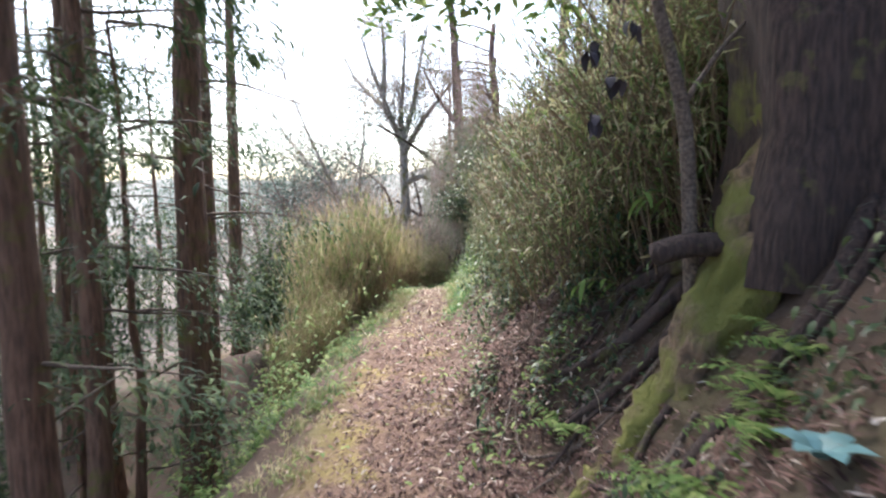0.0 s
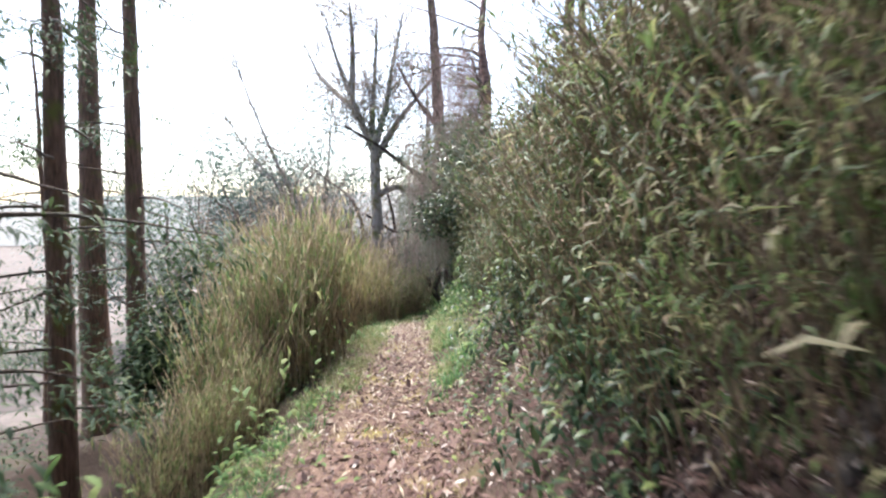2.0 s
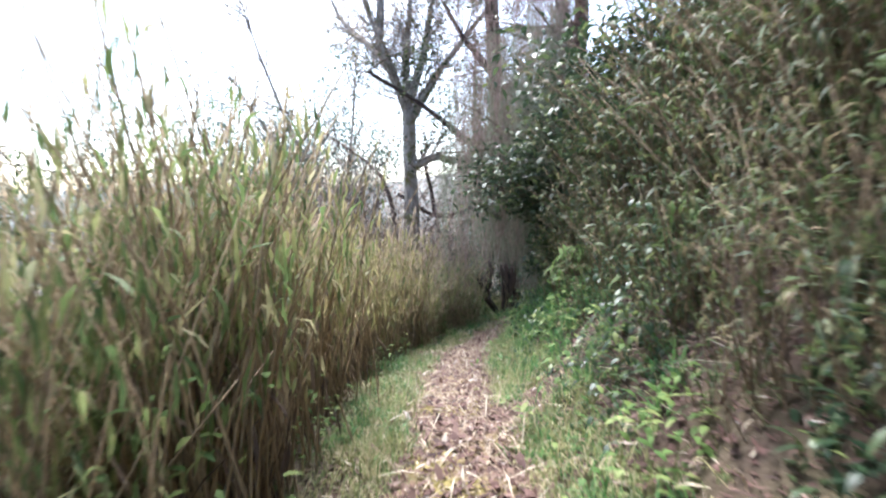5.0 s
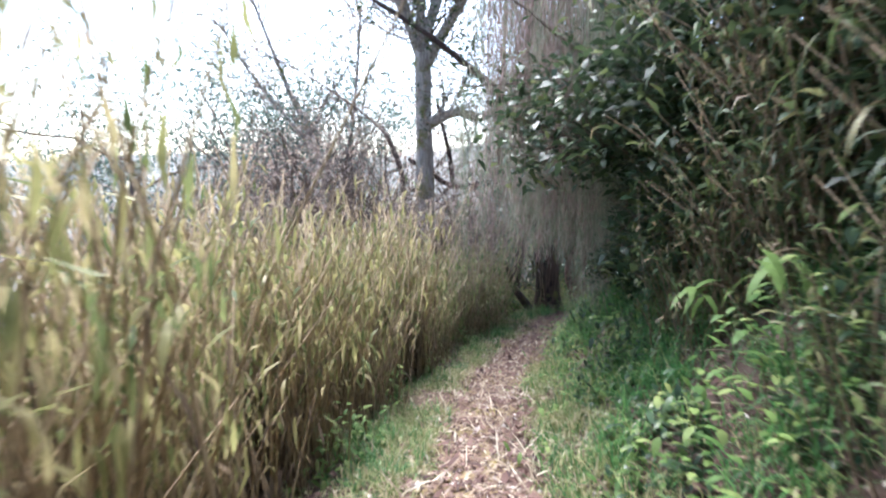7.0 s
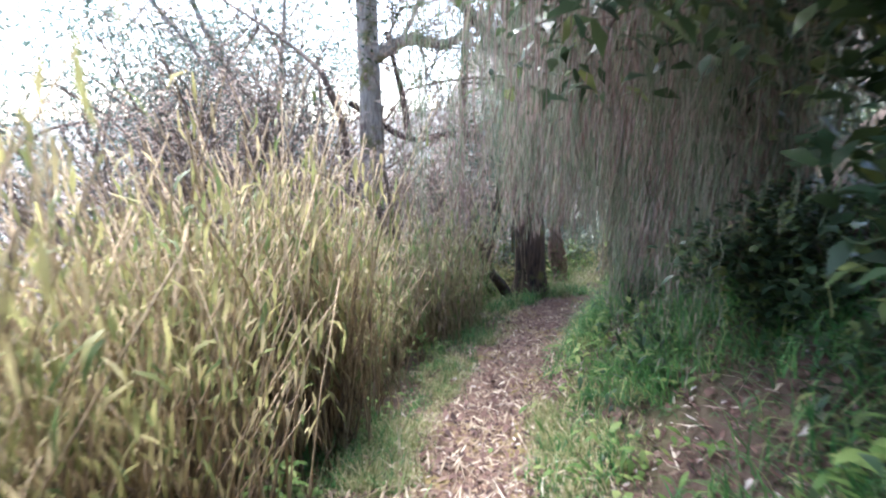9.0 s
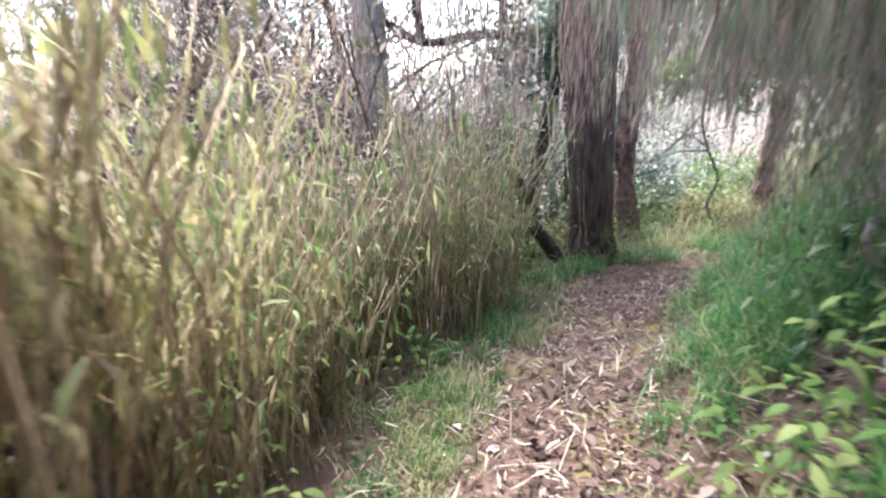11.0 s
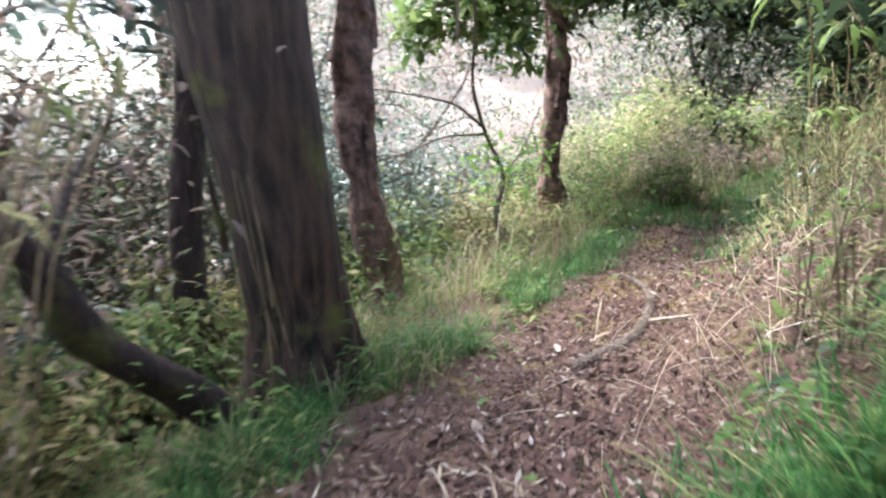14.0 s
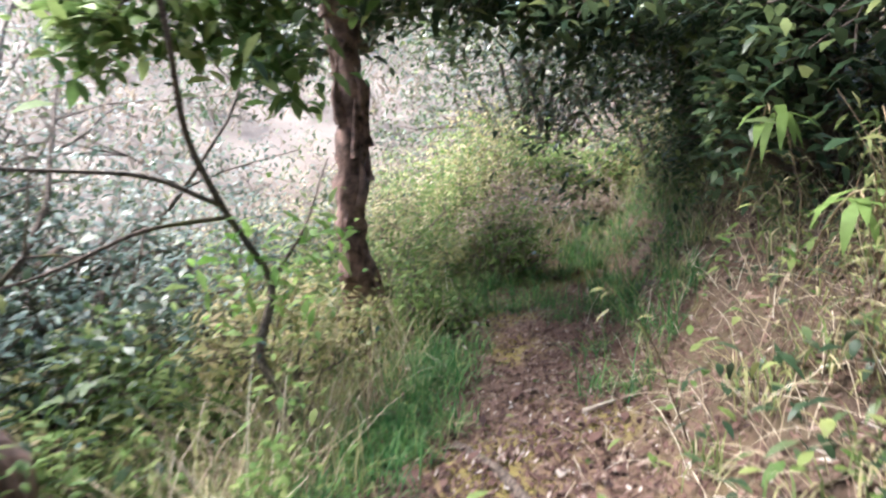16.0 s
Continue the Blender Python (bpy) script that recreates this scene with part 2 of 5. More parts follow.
def leaves(geo, base, az, elev, length, width, droop=0.8, mat=0, seg=3, profile=(0.25, 1.0, 0.75), roll=0.0, fold=0.25):
    """Bent leaves, one a row of base: az and elev in radians, droop the turn downwards over the length."""
    base = np.asarray(base, float)
    n = len(base)
    full = lambda q: np.broadcast_to(np.asarray(q, float), (n,))  # noqa: E731
    az, elev, length, width, droop, roll = map(full, (az, elev, length, width, droop, roll))
    at, rows = base.copy(), []
    side = np.stack([-np.sin(az), np.cos(az), np.zeros(n)], -1)
    side[:, 2] += np.sin(roll)
    for k in range(seg + 1):
        w = profile[k] if k < seg else 0.0
        e = elev - droop * k / seg
        if k < seg:
            off = side * (width * w * 0.5)[:, None]
            up = np.array([0, 0, 1.0]) * (width * w * fold * 0.5)[:, None]
            rows += [at - off + up, at + off + up]
        else:
            rows += [at]
        step = np.stack([np.cos(az) * np.cos(e), np.sin(az) * np.cos(e), np.sin(e)], -1)
        at = at + step * (length / seg)[:, None]
    v = np.stack(rows, 1)
    m = v.shape[1]
    o = np.arange(n)[:, None] * m
    quads = [o + np.array([[2 * k, 2 * k + 1, 2 * k + 3, 2 * k + 2]]) for k in range(seg - 1)]
    tip = o + np.array([[2 * seg - 2, 2 * seg - 1, 2 * seg]])
    start = geo.n
    geo.add(v.reshape(-1, 3), np.concatenate(quads), mat)
    geo.f.append(tip + start)
    geo.m.append(np.full(n, mat))
    return geo


# ---------------------------------------------------------------- the lie of the land
TRAIL = np.array([(-0.2, -60, 0.5), (-0.2, -8, -0.2), (-0.2, 0, -0.28), (-0.35, 4, -0.37), (-0.35, 7.4, -0.45), (-0.25, 10.5, -0.56), (-0.3, 12.7, -0.9),
                  (-0.2, 14.2, -1.12), (-0.15, 15.5, -1.39), (0.05, 16.7, -1.6), (0.45, 18, -1.68), (1.2, 19.6, -1.78), (2.0, 20.4, -1.8),
                  (3.2, 21.3, -1.82), (4.2, 21.9, -1.8), (5.3, 22.6, -1.75), (7, 23.8, -1.6), (10, 25.6, -1.3), (16, 28, -1.0), (80, 50, 1.0)])


def trail_at(x, y):
    """Distance from the middle of the trail (right of it positive), and the height of the middle."""
    x, y = np.asarray(x, float), np.asarray(y, float)
    best = np.full(x.shape, 1e9)
    off, mid = np.zeros(x.shape), np.zeros(x.shape)
    for (ax, ay, az), (bx, by, bz) in zip(TRAIL[:-1], TRAIL[1:]):
        dx, dy = bx - ax, by - ay
        ln = math.hypot(dx, dy)
        k = np.clip(((x - ax) * dx + (y - ay) * dy) / ln**2, 0, 1)
        ex, ey = x - ax - k * dx, y - ay - k * dy
        dist = np.hypot(ex, ey)
        near = dist < best
        best = np.where(near, dist, best)
        off = np.where(near, np.where(ex * dy - ey * dx > 0, dist, -dist), off)
        mid = np.where(near, az + k * (bz - az), mid)
    return off, mid


PROFILE_D = np.array([-400, -90, -40, -14, -5, -2.2, -1.1, -0.6, 0.0, 0.45, 0.75, 1.1, 2.0, 4.0, 9.0, 20, 60, 400])
PROFILE_Z = np.array([8, -3, -7.5, -6.4, -3.3, -1.5, -0.3, -0.05, 0.0, 0.07, 0.4, 0.85, 1.8, 3.3, 6.5, 11, 20, 30])


def waves(x, y):
    return (np.sin(x * 2.1 + 1.3 * np.sin(y * 1.7)) * np.sin(y * 1.9 + 0.7) * 0.05 + np.sin(x * 5.3 + y * 3.1) * np.sin(y * 6.1 - x * 2.2) * 0.022
            + np.sin(x * 13 + 2 * np.sin(y * 11)) * np.sin(y * 14.7) * 0.008)


def height(x, y):
    off, mid = trail_at(x, y)
    # the bank stands back in front of the old tree
    back = np.interp(y, [1.3, 2.3, 3.0, 4.2], [0.0, 0.5, 0.5, 0.0])
    fall = np.interp(np.where(off > 0, np.maximum(off - back, 0), off), PROFILE_D, PROFILE_Z)
    fall = np.where((fall < 0) & (off > -40), fall * np.interp(y, [8, 10, 19, 21], [1.0, 0.5, 0.5, 0.42]), fall)
    # the brushy slope across the hollow, past the bend
    hill = np.clip(np.asarray(y, float) - 29, 0, 45) * 0.42 * np.clip((np.asarray(x, float) + 2.5) / 6, 0, 1) * (off < 0)
    return mid + fall + hill + waves(np.asarray(x, float), np.asarray(y, float)) * np.clip(0.35 + np.abs(off) * 0.7, 0, 2)


def in_the_way(p):
    """Whether points lie in the space that is walked through."""
    p = np.asarray(p, float)
    off, mid = trail_at(p[..., 0], p[..., 1])
    return (off > -0.5) & (off < 0.75) & (p[..., 2] < mid + 1.85) & (p[..., 1] < 22.5)


def cleared(geo, place=(0, 0, 0)):
    """Takes out of a Geo the faces that hang into the walking space."""
    if not geo.n:
        return geo
    v = np.concatenate(geo.v)
    bad = in_the_way(v + np.array(place))
    for k, f in enumerate(geo.f):
        keep = ~bad[f].any(1)
        geo.f[k], geo.m[k] = f[keep], geo.m[k][keep]
    return geo


def build_ground():
    def axis(lo, hi, step, far):
        inner = np.arange(lo, hi + step, step)
        grow = np.cumsum(step * 1.25 ** np.arange(1, 60))
        grow = grow[grow < far]
        return np.r_[lo - grow[::-1], inner, hi + grow]
    xs, ys = axis(-5, 7, 0.1, 900), axis(-1, 27, 0.11, 900)
    gx, gy = np.meshgrid(xs, ys, indexing="ij")
    z = height(gx, gy)
    ni, nj = gx.shape
    i, j = np.meshgrid(np.arange(ni - 1), np.arange(nj - 1), indexing="ij")
    a = i * nj + j
    geo = Geo().add(np.stack([gx, gy, z], -1).reshape(-1, 3), np.stack([a, a + nj, a + nj + 1, a + 1], -1).reshape(-1, 4))
    ob = solid("ground", geo, [SOIL], "sloping forest soil with a trodden trail", "ground", kind="structure")
    off, _ = trail_at(gx, gy)
    wide = np.interp(gy, [0, 3, 8, 14, 19], [0.65, 0.5, 0.5, 0.4, 0.7])
    mask = np.clip(1.5 - np.abs(off + 0.05) / wide, 0, 1).ravel()
    ob.data.attributes.new("trail", "FLOAT", "POINT").data.foreach_set("value", mask)
    ob.data.attributes.new("field", "FLOAT", "POINT").data.foreach_set("value", np.clip((-off - 5.5) / 4, 0, 1).ravel())


build_ground()

# ---------------------------------------------------------------- trees


def crooked(start, aim, length, steps, wobble, g, curl=0.0):
    """Points of a limb that wanders about its aim; curl bends it upwards."""
    p, d = np.array(start, float), np.array(aim, float)
    d /= np.linalg.norm(d)
    out = [p.copy()]
    for _ in range(steps):
        d = d + g.normal(0, wobble, 3) + np.array([0, 0, curl])
        d /= np.linalg.norm(d)
        p = p + d * length / steps
        out.append(p.copy())
    return np.array(out)


def branchwork(geo, start, aim, length, radius, depth, g, tips, mat=0, wobble=0.16, curl=0.02, spread=0.7, kids=3):
    pts = crooked(start, aim, length, 6, wobble, g, curl)
    line = pts if radius > 0.025 else pts[[0, 2, 4, 6]]
    tube(geo, line, np.linspace(radius, radius * 0.45, len(line)), 7 if radius > 0.025 else 3, mat, 0.12, seed=int(g.integers(1e6)))
    tips.append(pts[-1])
    tips.append(pts[-3])
    if depth > 0:
        for k in range(kids):
            i = int(g.integers(2, len(pts)))
            d = pts[i] - pts[i - 1]
            d = d / np.linalg.norm(d) + g.normal(0, spread, 3) * 0.8
            branchwork(geo, pts[i], d, length * g.uniform(0.45, 0.75), radius * 0.5 * (1 - 0.06 * i) + 0.002, depth - 1, g, tips, mat, wobble, curl, spread, kids)


def trunk_points(height_, lean=(0.0, 0.0), wobble=0.03, seed=0, steps=14):
    g = np.random.default_rng(seed)
    t = np.linspace(0, 1, steps)
    off = np.cumsum(g.normal(0, wobble, (steps, 2)), 0)
    off -= off[0]
    return np.stack([lean[0] * t * height_ + off[:, 0], lean[1] * t * height_ + off[:, 1], t * height_ - 0.3], -1)


def cedar(x, y, radius, tall, seed, lean=(0, 0), first=2.5, bare=0.25, label="tall red-brown cedar with drooping dark sprays"):
    g = np.random.default_rng(seed)
    z = float(height(x, y))
    tree = thing("cedar_tree", (x, y, z), label, "tree", "cedars beside the trail")
    pts = trunk_points(tall, lean, 0.015, seed, 22)
    r = radius * np.interp(np.linspace(0, 1, 22), [0, 0.03, 0.1, 1], [1.5, 1.15, 1.0, 0.25])
    part("trunk", tube(Geo(), pts, r, 18, 0, 0.05, 0.12, seed), [CEDAR_BARK], tree)
    count = int((tall - first) * 2.6)
    for k in range(count):
        h = first + (tall - first) * (k + g.random()) / count
        base = np.array([np.interp(h, pts[:, 2], pts[:, c]) for c in range(3)])
        az = g.uniform(0, 6.28)
        ln = g.uniform(0.8, 1.9) * (1.1 - 0.4 * h / tall)
        limb = crooked(base, (math.cos(az), math.sin(az), 0.15), ln, 7, 0.09, g, -0.07)
        bough = part("branch", tube(Geo(), limb, np.linspace(0.02, 0.004, len(limb)), 5, 0, 0.1, seed=k), [TWIG], tree)
        if g.random() < bare:
            continue
        m = int(210 * ln)
        at = limb[np.minimum(7, g.integers(2, len(limb) + 2, m))] + g.normal(0, 1, (m, 3)) * (0.16, 0.16, 0.1) - (0, 0, 0.08)
        spray = leaves(Geo(), at, az + g.normal(0, 1.1, m), g.uniform(-0.8, 0.3, m), g.uniform(0.06, 0.16, m), g.uniform(0.014, 0.03, m), 0.9, 0, 2, (0.5, 1.0))
        part("spray", spray, [CEDAR_LEAF], bough, "dark green drooping cedar sprays", "stuff")
    return tree


CEDARS = [(-2.75, 5.9, 0.19, 15, 0.012, 0.0), (-5.5, 12.2, 0.23, 16, 0.0, 0.01), (-4.4, 11.4, 0.15, 16, 0.0, 0.0), (-3.75, 8.6, 0.13, 14, 0.01, 0.01),
          (-2.6, 3.3, 0.14, 13, -0.02, 0.0), (-3.1, 4.6, 0.10, 12, 0.0, 0.02), (-4.4, 6.6, 0.14, 14, -0.01, 0.0), (-5.2, 8.2, 0.15, 15, 0.0, 0.0),
          (-5.9, 6.0, 0.16, 15, 0.0, 0.0), (-6.6, 9.3, 0.16, 15, 0.01, 0.0), (-4.9, 4.6, 0.13, 14, 0.0, 0.0)]
CEDARS = [(x, y, r, 11.5, lx, ly) for x, y, r, _, lx, ly in CEDARS]
for n, (x, y, r, tall, lx, ly) in enumerate(CEDARS):
    cedar(x, y, r, tall, 40 + n, (lx, ly), first=1.3 + 0.4 * (n % 3), bare=0.1 if n > 5 else 0.6)


def big_trunk(name, x, y, radius, tall, lean, bark, label, seed, flare=1.7, group="", drop=0.0):
    z = float(height(x, y)) - drop
    tree = thing(name, (x, y, z), label, "tree", group)
    pts = trunk_points(tall, lean, radius * 0.08, seed, 20)
    r = radius * np.interp(np.linspace(0, 1, 20), [0, 0.05, 0.14, 1], [flare, 1.25, 1.0, 0.6])
    part("trunk", tube(Geo(), pts, r, 28, 0, 0.05, 0.22, seed), [bark], tree)
    return tree, pts


def limb_through(geo, points, r0, r1, sides=10, lumps=0.12, seed=0, steps=5, mat=0):
    """A limb along a smooth line through the given points."""
    p = np.asarray(points, float)
    t = np.linspace(0, len(p) - 1, (len(p) - 1) * steps + 1)
    q = np.stack([np.interp(t, np.arange(len(p)), p[:, c]) for c in range(3)], -1)
    for _ in range(2):
        q[1:-1] = (q[:-2] + 2 * q[1:-1] + q[2:]) / 4
    return tube(geo, q, np.linspace(r0, r1, len(q)), sides, mat, lumps, seed=seed)


# the old tree on the bank at the start: its mossy flare runs down to the trail
old_tree, _ = big_trunk("old_tree", 2.2, 2.95, 0.5, 8, (0.0, 0.02), OLD_BARK, "huge dark old tree with mossy root flare", 3, 1.3, drop=0.3)
ox, oy, oz = old_tree.location


def draped(line, lift):
    """Points of a root, a little over the ground."""
    return [(x, y, float(height(x, y)) + lift * (1 - k / len(line))) for k, (x, y) in enumerate(line)]


flare = np.array([(2.05, 2.9, 2.0), (1.86, 2.86, 1.45), (1.68, 2.84, 1.05), (1.46, 2.8, 0.66), (1.25, 2.76, 0.3), (1.04, 2.72, 0.02), (0.82, 2.7, -0.22), (0.6, 2.66, -0.36)])
part("root", limb_through(Geo(), flare - (ox, oy, oz), 0.29, 0.07, 30, 0.34, 0, 6), [MOSSY_BARK], old_tree, "yellow-green mossy root flare")
for k, (line, lift, r0, r1) in enumerate((
        (((2.0, 2.5), (1.7, 2.3), (1.45, 2.25), (1.2, 2.3), (1.0, 2.2)), 0.08, 0.06, 0.02), (((2.1, 2.5), (1.9, 2.3), (1.65, 2.2), (1.4, 2.2)), 0.06, 0.05, 0.015),
        (((2.3, 2.5), (2.2, 2.2), (2.0, 2.0), (1.8, 1.8)), 0.05, 0.04, 0.02), (((1.7, 3.0), (1.35, 3.15), (1.1, 3.2), (0.9, 3.35), (0.75, 3.5)), 0.1, 0.06, 0.02),
        (((1.7, 3.1), (1.3, 3.4), (1.05, 3.6), (0.8, 3.9)), 0.08, 0.05, 0.015), (((1.5, 3.05), (1.2, 3.0), (0.95, 3.1), (0.7, 3.2)), 0.06, 0.045, 0.02))):
    part("root", limb_through(Geo(), np.array(draped(line, lift)) - (ox, oy, oz), r0, r1, 14, 0.28, k + 1), [OLD_BARK], old_tree, "bare brown root")
part("branch_stub", limb_through(Geo(), np.array([(1.95, 2.85, 1.15), (1.6, 2.85, 1.1), (1.3, 2.85, 1.1), (1.12, 2.82, 1.05)]) - (ox, oy, oz), 0.07, 0.065, 12, 0.05, 9), [OLD_BARK], old_tree, "sawn-off dark branch stub")

# young cedars with low boughs beside the start
for n, (x, y, tall) in enumerate(((-3.0, 5.1, 5.5), (-3.9, 5.5, 6.0), (-4.7, 7.3, 6.5))):
    cedar(x, y, 0.055, tall, 560 + n, (0, 0), first=0.7, bare=0.0, label="young cedar with low dark drooping sprays")

for n, (x, y, tall) in enumerate(((-6.2, 7.6, 8.0), (-7.6, 10.2, 8.5), (-9.2, 12.4, 9.0), (-7.4, 13.8, 8.0), (-8.8, 7.2, 8.5), (-5.4, 5.6, 7.0), (-10.4, 9.4, 9.0))):
    cedar(x, y, 0.08, tall, 580 + n, (0, 0), first=0.6, bare=0.0, label="bushy young cedar among the taller trunks")

# slender leaning stem beside it
z0 = float(height(1.42, 3.0))
stem = thing("leaning_sapling", (1.42, 3.0, z0), "slender bare brown leaning sapling on the bank", "sapling")
part("trunk", limb_through(Geo(), np.array([(1.42, 3.0, z0 - 0.1), (1.33, 2.98, 1.75), (1.15, 2.95, 2.3), (1.0, 2.95, 2.9), (0.8, 3.1, 3.9)]) - (1.42, 3.0, z0), 0.045, 0.02, 9, 0.1, 4), [TWIG], stem)
part("branch", limb_through(Geo(), np.array([(1.3, 2.97, 1.85), (1.5, 3.0, 2.15), (1.75, 3.1, 2.4)]) - (1.42, 3.0, z0), 0.018, 0.006, 6, 0.1, 5), [TWIG], stem)

# ---------------------------------------------------------------- thickets of bamboo grass


def bamboo_clump(seed, stems, tall, leafy, size, lean=0.12, hang=0.7, start=0.3, up=0.5, seg=2, dead=0):
    """Culms and the leaves on them, round the origin."""
    g = np.random.default_rng(seed)
    culms, foliage = Geo(), Geo()
    for k in range(stems):
        az = g.uniform(0, 6.28)
        h = tall * g.uniform(0.55, 1.15)
        foot = g.normal(0, 0.13, 2)
        pts = crooked((foot[0], foot[1], -0.08), (math.cos(az) * lean, math.sin(az) * lean, 1), h, 6, 0.04, g, 0)
        pts[4:, :2] += np.outer([0.02, 0.07, 0.16], (math.cos(az), math.sin(az))) * hang
        line = pts if seg == 3 else pts[[0, 2, 4, 6]]
        tube(culms, line, np.linspace(0.0065, 0.003, len(line)), 5 if seg == 3 else 3, 0, 0, seed=k)
        m = leafy
        t = g.uniform(start, 1.0, m) ** 0.7
        at = np.stack([np.interp(t * (len(pts) - 1), np.arange(len(pts)), pts[:, c]) for c in range(3)], -1) + g.normal(0, 0.035, (m, 3))
        leaves(foliage, at, g.uniform(0, 6.28, m), g.uniform(up - 1.5, up, m), g.uniform(0.6, 1.25, m) * size, g.uniform(0.085, 0.14, m) * size, g.uniform(0.5, 1.5, m) * hang, 0, seg, roll=g.normal(0, 0.4, m))
        if dead:
            t = g.uniform(0.03, 0.62, dead)
            at = np.stack([np.interp(t * (len(pts) - 1), np.arange(len(pts)), pts[:, c]) for c in range(3)], -1) + g.normal(0, 0.03, (dead, 3))
            leaves(foliage, at, g.uniform(0, 6.28, dead), g.uniform(-1.5, -0.6, dead), g.uniform(0.7, 1.3, dead) * size, g.uniform(0.08, 0.13, dead) * size, 0.5, 1, 2, roll=g.normal(0, 0.5, dead))
    return culms, foliage


def thicket(name, places, stalks, clumps, mats, label, group, singles, step, culm=CULM):
    """Places: rows of x, y, size, lean, lean_to, the nearest to the trail first. Single stalks stand among the first ones; clumps make the mass."""
    g = np.random.default_rng(len(places))
    made, mass = [], (Geo(), Geo())
    for n, (x, y, size, lean, to) in enumerate(places):
        v = n % len(clumps)
        m = turned(x, y, float(height(x, y)), g.uniform(0, 6.28), size * g.uniform(0.85, 1.15), lean * g.uniform(0.4, 1.5), to)
        mass[0].put(clumps[v][0], m)
        mass[1].put(clumps[v][1], m)
    for n in range(singles):
        x, y, size, lean, to = places[min(n * step, len(places) - 1)]
        x, y = x + g.normal(0, 0.1), y + g.normal(0, 0.1)
        lean = min(lean, 0.12)
        k = n % len(stalks)
        m = Matrix(turned(x, y, float(height(x, y)), g.uniform(0, 6.28), 1.0, lean * g.uniform(0.4, 1.5), to).tolist())
        if n < len(stalks):
            ob = thing(name, (0, 0, 0), label, "bamboo grass", group)
            part("culm", stalks[k][0], [culm], ob)
            part("foliage", stalks[k][1], mats, ob)
            ob.scale = (size, size, size)
            loc, rot, _ = m.decompose()
            ob.matrix_basis = Matrix.LocRotScale(loc, rot, ob.scale)
            made.append(ob)
        else:
            copy_thing(made[k], m)
    ob = thing(name + "_thicket", (0, 0, 0), "dense thicket of " + label, "bamboo grass", kind="stuff")
    part("culms", cleared(mass[0]), [culm], ob, kind="stuff")
    part("foliage", cleared(mass[1]), mats, ob, kind="stuff")


def scatter(count, xr, yr, keep, seed):
    g = np.random.default_rng(seed)
    x, y = g.uniform(*xr, count), g.uniform(*yr, count)
    k = keep(x, y, trail_at(x, y)[0])
    return x[k], y[k], g


# reeds on the valley side
x, y, g = scatter(2000, (-6.5, 1.2), (6.8, 20.2), lambda x, y, d: (d < np.interp(y, [6.8, 9, 18, 20.2], [-1.35, -0.95, -1.0, -1.1])) & ((y < 18.3) | (x < -0.05)) & (d > np.interp(y, [7, 10, 12, 16], [-1.9, -2.3, -2.9, -2.3])) & ((y > 8.2) | (x > -2.4)), 21)
order = np.argsort(-trail_at(x, y)[0])
size = np.interp(y, [6.8, 8.5, 10, 11.5, 14, 20], [0.5, 0.9, 1.15, 1.1, 1.05, 1.05]) + np.clip(-1.2 - trail_at(x, y)[0], 0, 3) * 0.12 + 0.13 * np.sin(x * 2.3 + 1.7 * np.sin(y * 1.1)) + 0.1 * np.sin(y * 2.9)
rows = np.stack([x, y, size, np.full(len(x), 0.1), g.uniform(0, 6.28, len(x))], -1)[order]
REEDS = [bamboo_clump(100 + k, 15, 1.6, 9, 0.125, 0.12, 1.2, 0.45, -0.25, 2, 6) for k in range(6)]
STALKS = [bamboo_clump(160 + k, 1, 1.85, 15, 0.135, 0.16, 1.4, 0.5, -0.3, 3, 5) for k in range(8)]
early = rows[:, 1] + 0.8 * np.sin(rows[:, 0] * 3) < 10.8
thicket("green_reed_bamboo", rows[early], STALKS, REEDS, [FRESH_BAMBOO, DEAD_LEAF], "fresh green bamboo grass with tan culms", "reeds on the valley side", 110, 3)
late = rows[:, 1] + 0.6 * np.sin(rows[:, 0] * 3) > 16.8
thicket("reed_bamboo", rows[~early & ~late], STALKS, REEDS, [YELLOW_BAMBOO, DEAD_LEAF], "yellow-green bamboo grass with dry tan culms", "reeds on the valley side", 150, 3)
LEAFY = [bamboo_clump(190 + k, 10, 1.6, 12, 0.12, 0.15, 1.0, 0.2, 0.1, 2, 3) for k in range(6)]
thicket("leafy_reed_bamboo", rows[late], STALKS, LEAFY, [FRESH_BAMBOO, DEAD_LEAF], "pale bamboo grass leafy to the ground", "reeds on the valley side", 50, 3)

# bamboo grass that hangs down the bank
x, y, g = scatter(2500, (0.2, 6.8), (3.4, 13.6), lambda x, y, d: (d > np.interp(y, [3.4, 4.3, 6, 9, 13.6], [1.6, 1.1, 0.95, 0.9, 1.05])) & (d < 4.2)
                  & ((d > 1.9) | (np.sin(x * 4.3 + 1.5 * np.sin(y * 2.1)) + np.sin(y * 3.4 + 0.6) > -1.25)), 22)
order = np.argsort(trail_at(x, y)[0])
d = trail_at(x, y)[0]
rows = np.stack([x, y, g.uniform(0.8, 1.2, len(x)) * np.interp(d, [0.9, 1.3, 2], [0.5, 0.85, 1.25]), np.interp(d, [1.2, 2.0], [0.22, 0.42]), np.full(len(x), -math.pi / 2) + g.normal(0, 0.5, len(x))], -1)[order]
SASA = [bamboo_clump(130 + k, 6, 1.3, 17, 0.12, 0.2, 1.2, 0.02) for k in range(6)]
BANK_STALKS = [bamboo_clump(180 + k, 1, 1.2, 20, 0.15, 0.3, 1.2, 0.1, 0.5, 3) for k in range(8)]
